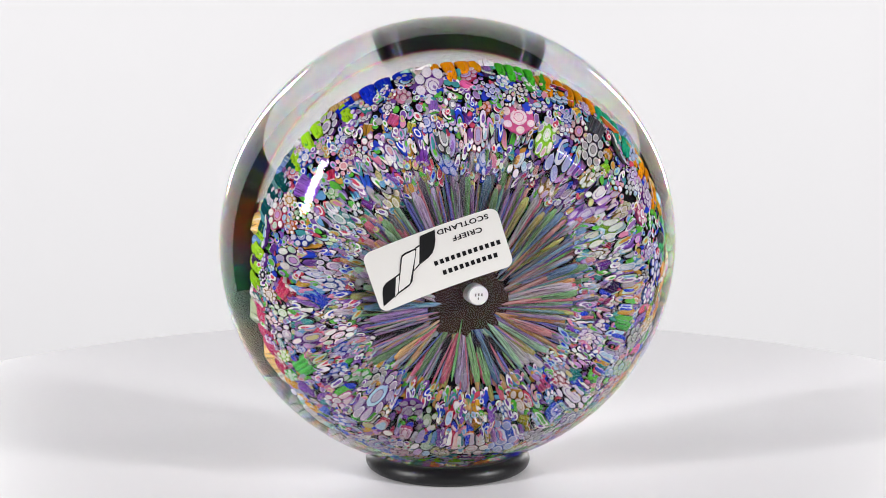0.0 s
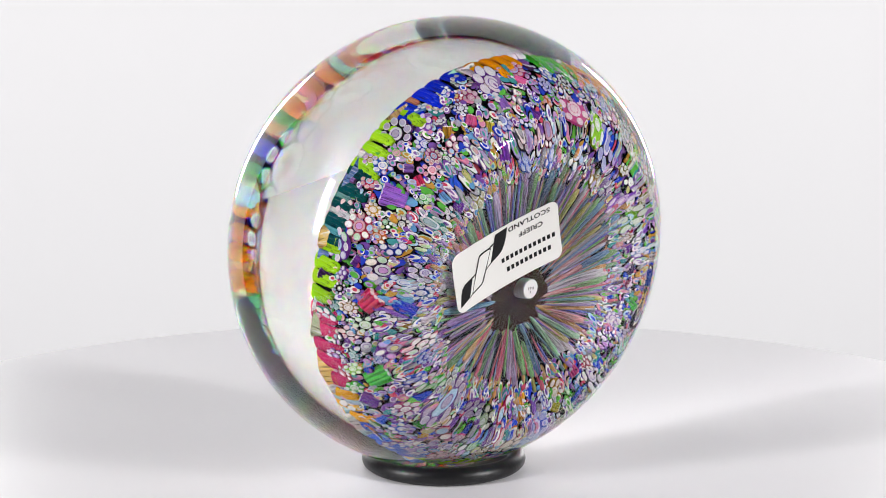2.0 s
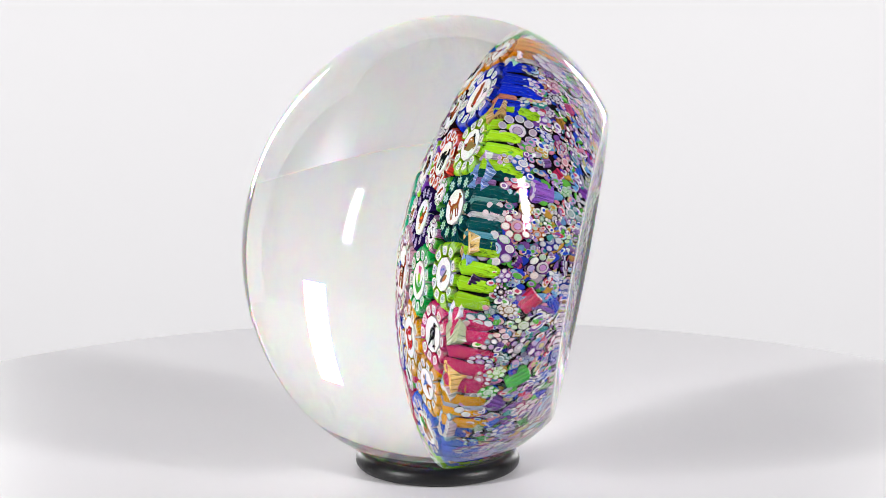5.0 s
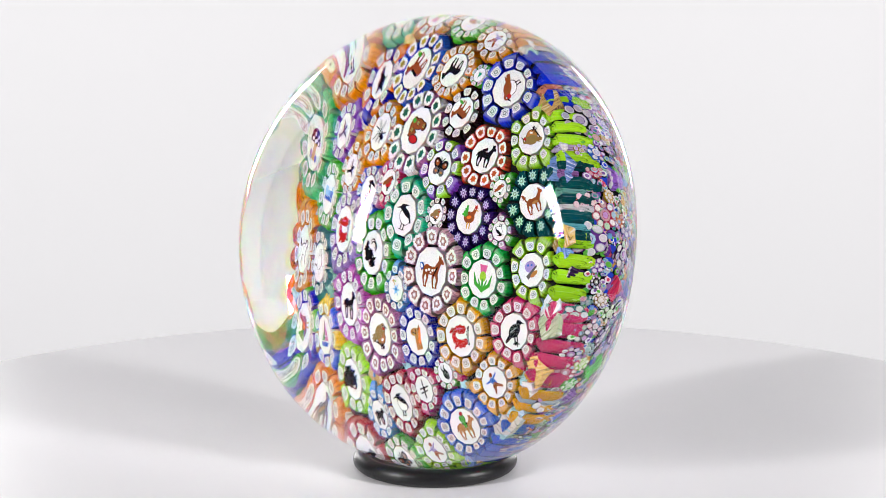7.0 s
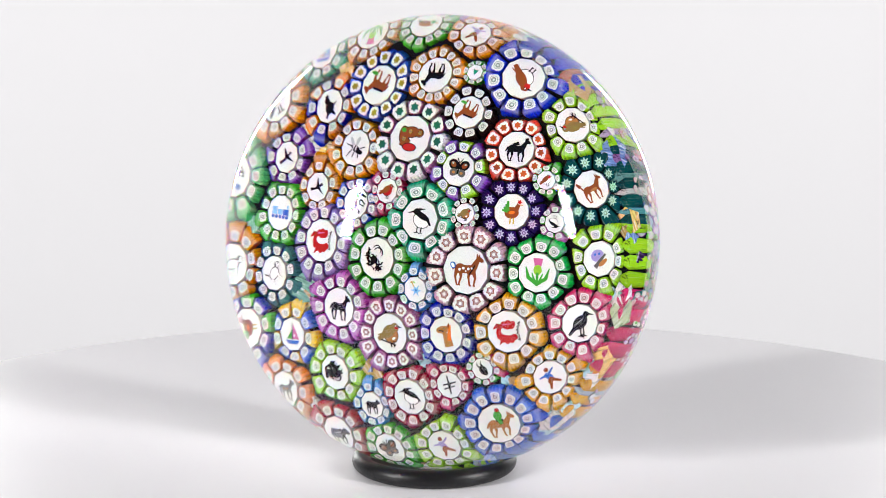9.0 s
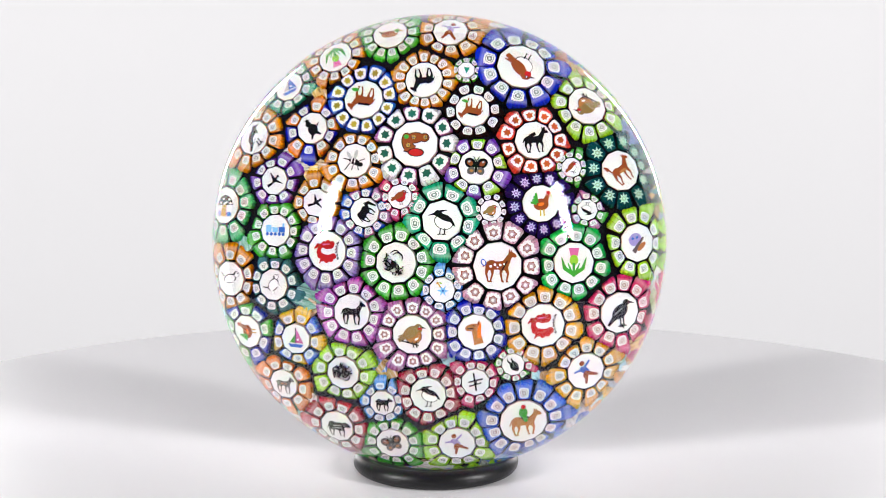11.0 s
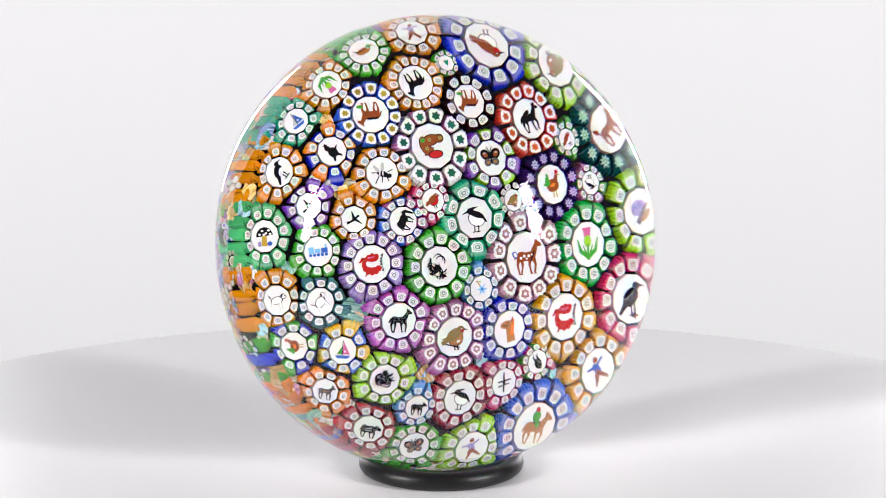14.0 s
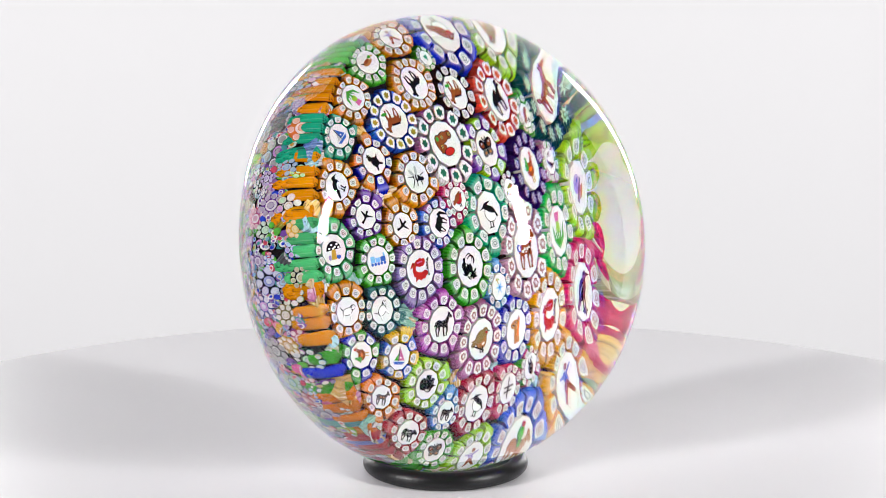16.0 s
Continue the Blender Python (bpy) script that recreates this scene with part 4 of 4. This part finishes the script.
def slices():
    rnd = random.Random(11)
    palette = [(0.20, 0.05, 0.42), (0.26, 0.10, 0.50), (0.06, 0.44, 0.04), (0.26, 0.58, 0.03), (0.04, 0.12, 0.62), (0.7, 0.4, 0.03), (0.65, 0.03, 0.10), (0.02, 0.05, 0.52), (0.10, 0.10, 0.12), (0.03, 0.28, 0.28), (0.03, 0.10, 0.60), (0.66, 0.16, 0.02), (0.06, 0.40, 0.06), (0.40, 0.36, 0.04), (0.56, 0.03, 0.10), (0.55, 0.27, 0.03), (0.14, 0.34, 0.68), (0.62, 0.10, 0.28), (0.02, 0.02, 0.03), (0.22, 0.10, 0.40), (0.16, 0.04, 0.32), (0.05, 0.02, 0.10)]
    taken = []
    count = 0
    for _ in range(4600):
        if count >= 300:
            break
        u, turn = 0.08 + rnd.random() ** 0.8 * 0.50, rnd.uniform(0, 6.283)
        place, way, out = bowl(u, turn)
        size = rnd.choice((1.3, 1.6, 2.0, 2.5, 3.1)) * (1.0 if u < 0.5 else 0.8)
        if any((place - q).length < 0.80 * (size + s) for q, s in taken):
            continue
        taken.append((place, size))
        count += 1
        if rnd.random() < 0.22:
            barrel(rnd, place, way, out, size * 0.58, rnd.choice(palette))
            continue
        bm = bmesh.new()
        around = rnd.choice((6, 7, 8, 9))
        core = size * rnd.uniform(0.30, 0.46)
        small = (size - core) * 0.44
        ring_r = core + small * 1.08
        small = min(small, math.pi * ring_r / around * 0.92)
        stretch = 1.0 + 0.5 * rnd.random() + (0.7 if u > 0.45 else 0.0)
        hh = 0.22
        thin = rnd.uniform(0.70, 0.88)
        style = [(1.0, -1.2, 1), (1.0, 0.6, 1), (0.84, 1.0, 0), (0.62, 1.02, 0), (0.54, 1.06, 1), (0.4, 1.1, 2)]
        oval(bm, 0, 0, core * stretch, core, 0, hh, style)
        for i in range(around):
            t = 2 * math.pi * i / around + 0.2
            oval(bm, ring_r * stretch * math.cos(t), ring_r * math.sin(t), small * stretch * rnd.uniform(0.85, 1.1), small * rnd.uniform(0.85, 1.05), rnd.uniform(-0.3, 0.3), hh * rnd.uniform(0.7, 1.1), [(1.0, -1.4, 1), (1.0, 0.5, 1), (thin, 1.0, 0), (0.42, 1.02, 2)])
        # backing of the slice in its own colour, seen between the ends
        slab(bm, ellipse(0, 0, (ring_r + small * 0.5) * stretch, ring_r + small * 0.5, 0, 12), -0.6, 0.0, 3 if rnd.random() < 0.35 else 1)
        ob = part("cane_slice", bm, [rnd.choice((SLICE_FACE, SLICE_FACE, SLICE_TINT, FACE)), SLICE_WALL, rnd.choice((FACE, SLICE_FACE, SLICE_TINT)), DARK], paperweight)
        tilt = (out + way * rnd.uniform(-0.45, 0.30) + way.cross(out) * rnd.uniform(-0.3, 0.3)).normalized()
        ob.matrix_local = frame_at(place + out * rnd.uniform(-0.25, 0.2), way, tilt)
        v = rnd.uniform(0.35, 0.95)
        ob.color = (*[c * v for c in rnd.choice(palette)], 1)
    # loose cane ends between the slices, too many to count
    bm = bmesh.new()
    for k in range(5600):
        u, turn = 0.13 + rnd.random() ** 0.85 * 0.51, rnd.uniform(0, 6.283)
        place, way, out = bowl(u, turn)
        under = k < 1700
        if not under and any((place - q).length < 0.84 * s for q, s in taken):
            continue
        b = rnd.uniform(0.5, 0.85) if under else rnd.uniform(0.30, 0.66)
        a = b * rnd.uniform(1.1, 2.0 + (1.6 if u > 0.42 else 0))
        first = len(bm.verts)
        oval(bm, 0, 0, a, b, rnd.uniform(-0.5, 0.5), 0.26, [(1.0, -1.2, 2), (1.0, 0.0, 2), (0.90, 0.6, 2 if k % 3 else 1), (0.72, 1.0, 1 if under or k % 3 == 0 else 0), (0.45, 1.04, 1 if under or k % 4 == 0 else 0), (0.3, 1.06, 1)])
        tilt = (out + way * rnd.uniform(-0.4, 0.3) + way.cross(out) * rnd.uniform(-0.3, 0.3)).normalized()
        m = frame_at(Vector((0, 0, 0)), way, tilt)
        off = place + out * (rnd.uniform(-0.55, -0.3) if under else rnd.uniform(-0.25, 0.1))
        bm.verts.ensure_lookup_table()
        for v in bm.verts[first:]:
            v.co = m @ v.co + off
    ob = part("cane_ends", bm, [FACE, WALL, DARK], paperweight, "many tiny pale cane ends in coloured glass")
    tagged(ob, kind="stuff")


slices()


def stalks():
    rnd = random.Random(23)
    palette = [(0.18, 0.11, 0.27), (0.24, 0.18, 0.30), (0.30, 0.29, 0.31), (0.36, 0.22, 0.08), (0.14, 0.26, 0.16), (0.34, 0.14, 0.14), (0.09, 0.20, 0.07), (0.22, 0.22, 0.24), (0.34, 0.16, 0.04), (0.34, 0.06, 0.10), (0.06, 0.14, 0.24), (0.30, 0.28, 0.06), (0.28, 0.24, 0.28), (0.05, 0.05, 0.06)]
    shapes = []
    for k in range(6):
        bm = bmesh.new()
        rings = []
        steps = 8
        length = rnd.uniform(12.5, 16.0)
        for j in range(steps + 1):
            q = j / steps
            w = (0.48 * (1 - q) ** 0.6 + 0.17) * (0.5 if j == 0 else 1.0)
            rings.append([bm.verts.new((w * math.cos(t), w * 0.7 * math.sin(t), -length * q)) for t in (2 * math.pi * i / 7 for i in range(7))])
        for a, b in zip(rings, rings[1:]):
            for i in range(7):
                bm.faces.new((a[i], a[(i + 1) % 7], b[(i + 1) % 7], b[i])).smooth = True
        bm.faces.new(rings[0])
        bmesh.ops.recalc_face_normals(bm, faces=bm.faces)
        me = bpy.data.meshes.new("stalk")
        bmesh.ops.scale(bm, vec=(MM, MM, MM), verts=bm.verts)
        bm.to_mesh(me)
        bm.free()
        me.materials.append(STALK)
        shapes.append(me)
    def course(spread):
        turn = rnd.uniform(0, 6.283)
        r0 = rnd.uniform(17.5, 24.0)
        head = Vector((r0 * math.cos(turn), r0 * math.sin(turn), -19.8 + rnd.uniform(-0.5, 0.4)))
        aim = Vector((-0.4 + 3.2 * math.cos(turn), -4.8 + 2.4 * math.sin(turn), -14.6 + rnd.uniform(-1.2, 0.4))) + Vector((rnd.uniform(-spread, spread), rnd.uniform(-spread, spread), 0))
        return frame_at(head, Vector((0, 0, -1)).cross(head - aim).normalized(), (head - aim).normalized())

    for i in range(300):
        ob = new("stalk", rnd.choice(shapes))
        ob.parent = paperweight
        ob.matrix_local = course(1.0) @ Matrix.Diagonal((rnd.uniform(0.6, 1.5), 1, 1, 1))
        v = rnd.uniform(0.8, 1.6)
        ob.color = (*[0.82 * c * v + 0.18 * g for c, g in zip(rnd.choice(palette), (0.19, 0.16, 0.20))], 1)
    # finer threads drawn out between them, past counting
    bm = bmesh.new()
    for i in range(560):
        m = course(0.6)
        wide, long = rnd.uniform(0.14, 0.30), rnd.uniform(11.0, 15.0)
        rings = [[bm.verts.new(m @ (Vector((w * wide * math.cos(t), w * wide * math.sin(t), -long * q)) * MM) * 1000) for t in (2 * math.pi * k / 5 for k in range(5))] for q, w in ((0, 0.4), (0.12, 1.0), (0.5, 0.85), (1.0, 0.5))]
        for p, q in zip(rings, rings[1:]):
            for k in range(5):
                bm.faces.new((p[k], p[(k + 1) % 5], q[(k + 1) % 5], q[k])).smooth = True
    bmesh.ops.recalc_face_normals(bm, faces=bm.faces)
    tagged(part("threads", bm, THREAD, paperweight, "fine drawn threads of muted coloured glass"), kind="stuff")
    bm = lathe([(0.0, -16.4), (3.0, -16.8), (5.4, -16.9), (7.2, -16.6), (8.0, -14.0), (0.0, -12.5)], 24)
    for v in bm.verts:
        v.co += Vector(noise.noise_vector(v.co * 0.45)) * 1.3 + Vector((-0.4, -4.9, 0))
    part("dark_middle", bm, BROWN, paperweight, "dark brown glass where the canes draw together")


stalks()


def date_cane():
    bm = lathe([(0.0, 2.0), (1.62, 2.0), (1.78, 1.86), (1.85, -3.4), (0, -3.4)], 28, False)
    ob = part("date_cane", bm, GREY_GLASS, paperweight, "grey rod with a white dated face")
    ob.matrix_local = frame_at(Vector((-1.5, -2.3, -18.2)), Vector((1, 0, 0)), Vector((-0.12, 0.10, -1)).normalized())
    bm = bmesh.new()
    slab(bm, ellipse(0, 0, 1.62, 1.62, 0, 28), 1.98, 2.08)
    part("date_face", bm, MILK, ob)
    for x, y, w in ((-0.55, -0.1, 0.24), (0.0, -0.15, 0.24), (0.52, -0.1, 0.24), (0.05, 0.55, 0.2)):
        bm = bmesh.new()
        slab(bm, stroke(x, y - w, x, y + w, 0.13), 2.08, 2.10)
        part("date_mark", bm, TONE["smoke"], ob)


date_cane()


# the whole cushion sits a little askew in the glass
SKEW = Matrix.Translation((0, 0, -0.0003)) @ Matrix.Rotation(radians(1.3), 4, "Y")
for ob in paperweight.children:
    if ob.name != "glass_body":
        ob.matrix_basis = SKEW @ ob.matrix_basis


# ---- paper label in the hollow of the base ----
def label():
    across, up = Vector((0.947, -0.320, 0)), Vector((-0.320, -0.947, 0))
    centre = Vector((5.0, 5.02, 0))

    def lay(bm, lift):
        """Moves a drawing from the label's own plane into the hollow."""
        for v in bm.verts:
            q = centre + across * v.co.x + up * v.co.y
            v.co = Vector((q.x, q.y, hollow(math.hypot(q.x, q.y)) - lift - v.co.z))

    w, h, c = 11.8, 5.65, 1.5
    bm = bmesh.new()
    ys = [-h + c * (1 - math.cos(radians(15 * i))) for i in range(7)] + [-h + c + 2 * (h - c) * i / 8 for i in range(1, 8)] + [h - c * (1 - math.cos(radians(15 * i))) for i in range(6, -1, -1)]
    grid = []
    for z in (0.12, 0.0):
        rows = []
        for y in ys:
            k = max(abs(y) - (h - c), 0)
            half = w - c + math.sqrt(max(c * c - k * k, 0))
            rows.append([bm.verts.new((half * (-1 + i / 12), y, z)) for i in range(25)])
        grid.append(rows)
    for rows in grid:
        for p, q in zip(rows, rows[1:]):
            for i in range(24):
                bm.faces.new((p[i], p[i + 1], q[i + 1], q[i]))
    for j in range(len(ys) - 1):
        for i in (0, 24):
            bm.faces.new((grid[0][j][i], grid[0][j + 1][i], grid[1][j + 1][i], grid[1][j][i]))
    for j in (0, len(ys) - 1):
        for i in range(24):
            bm.faces.new((grid[0][j][i], grid[0][j][i + 1], grid[1][j][i + 1], grid[1][j][i]))
    bmesh.ops.recalc_face_normals(bm, faces=bm.faces)
    lay(bm, 0.02)
    sheet = part("paper_label", bm, PAPER, paperweight, "cream paper label with black print")

    def ink(name, outlines, material=INK, lift=0.17):
        bm = bmesh.new()
        for o in outlines:
            slab(bm, o, 0, 0.015)
        lay(bm, lift)
        part(name, bm, material, sheet)

    def inset(pts, k):
        cx, cy = sum(p[0] for p in pts) / len(pts), sum(p[1] for p in pts) / len(pts)
        out = []
        for x, y in pts:
            q = math.hypot(x - cx, y - cy)
            out.append((x + (cx - x) * k / q, y + (cy - y) * k / q))
        return out

    upper = [(1.7, -5.0), (-1.0, -5.2), (-0.6, -3.4), (-0.1, -2.2), (0.5, -1.3), (1.4, -0.7), (3.3, 0.0)]
    lower = [(8.4, 3.6), (11.1, 4.6), (10.6, 2.4), (10.2, 1.4), (9.5, 0.8), (7.5, 0.3)]
    band = [(4.9, -3.1), (5.5, -2.9), (5.9, -2.3), (8.0, 3.0), (8.1, 3.5), (5.9, 2.9), (5.2, 2.3), (2.9, -2.9), (3.0, -3.2)]
    cells = [[(2.0, -3.6), (3.1, -3.3), (4.6, 0.8), (3.2, 0.0)], [(6.6, 0.0), (7.6, 0.3), (8.9, 4.0), (8.0, 3.4)]]
    ink("emblem", [upper]), ink("emblem", [lower])
    for c1 in cells:
        ink("emblem", [c1], INK, 0.17), ink("emblem", [inset(c1, 0.32)], PAPER, 0.19)
    ink("emblem", [band], INK, 0.20), ink("emblem", [inset(band, 0.36)], PAPER, 0.22)
    # two lines of the maker's name as bars, two lines of place in letters
    for y, x0, x1, count in ((2.85, -9.6, 0.3, 10), (0.75, -10.7, 1.2, 12)):
        step = (x1 - x0) / count
        ink("print_bar", [[(x0 + step * i, y - 0.42), (x0 + step * (i + 0.62), y - 0.42), (x0 + step * (i + 0.62), y + 0.42), (x0 + step * i, y + 0.42)] for i in range(count)])
    for word, x, y, size, wide in (("CRIEFF", -8.5, -2.9, 1.3, 1.22), ("SCOTLAND", -10.1, -4.9, 1.3, 1.22)):
        curve = bpy.data.curves.new("lettering", "FONT")
        curve.body, curve.size, curve.align_x = word, size, "LEFT"
        curve.space_character, curve.offset = 1.1, 0.03
        tmp = new("lettering", curve)
        me = bpy.data.meshes.new_from_object(tmp.evaluated_get(bpy.context.evaluated_depsgraph_get()))
        bpy.data.objects.remove(tmp)
        bm = bmesh.new()
        bm.from_mesh(me)
        bpy.data.meshes.remove(me)
        for v in bm.verts:
            v.co = Vector((x + v.co.x * wide, y + v.co.y, 0.0))
        lay(bm, 0.185)
        bmesh.ops.reverse_faces(bm, faces=bm.faces)
        part("lettering", bm, INK, sheet)


label()


# ---- rubber ring that holds the weight upright ----
def ring():
    prof = []
    for i in range(20):
        a = radians(-90 + 290 * i / 19)
        prof.append((13.08 + 1.62 * math.cos(a), 1.60 + 1.58 * math.sin(a)))
    # black floor added across the ring in place of the shade under the glass
    prof = [(0.0, 0.02)] + prof + [(10.8, 0.55), (0.0, 0.5)]
    ob = part("rubber_ring", lathe(prof, 96), RUBBER)
    tagged(ob, "black rubber ring stand holding the glass weight upright, dark floor added inside", "ring stand")
    return ob


rubber_ring = ring()


def motions():
    weight_rows, ring_rows = [], []
    tilt = Matrix.Rotation(radians(90 - 9.247), 4, "X")
    for i in range(17):
        t = float(i)
        turn = 14.697 * t
        weight_rows.append((t, Matrix.Rotation(radians(188.544 + turn), 4, "Z") @ Matrix.Translation((-0.00082, 0.00038, 0.04092)) @ tilt))
        ring_rows.append((t, Matrix.Rotation(radians(turn), 4, "Z") @ Matrix.Translation((0.000887, 0.001211, 0))))
    walk(paperweight, weight_rows)
    walk(rubber_ring, ring_rows)


motions()
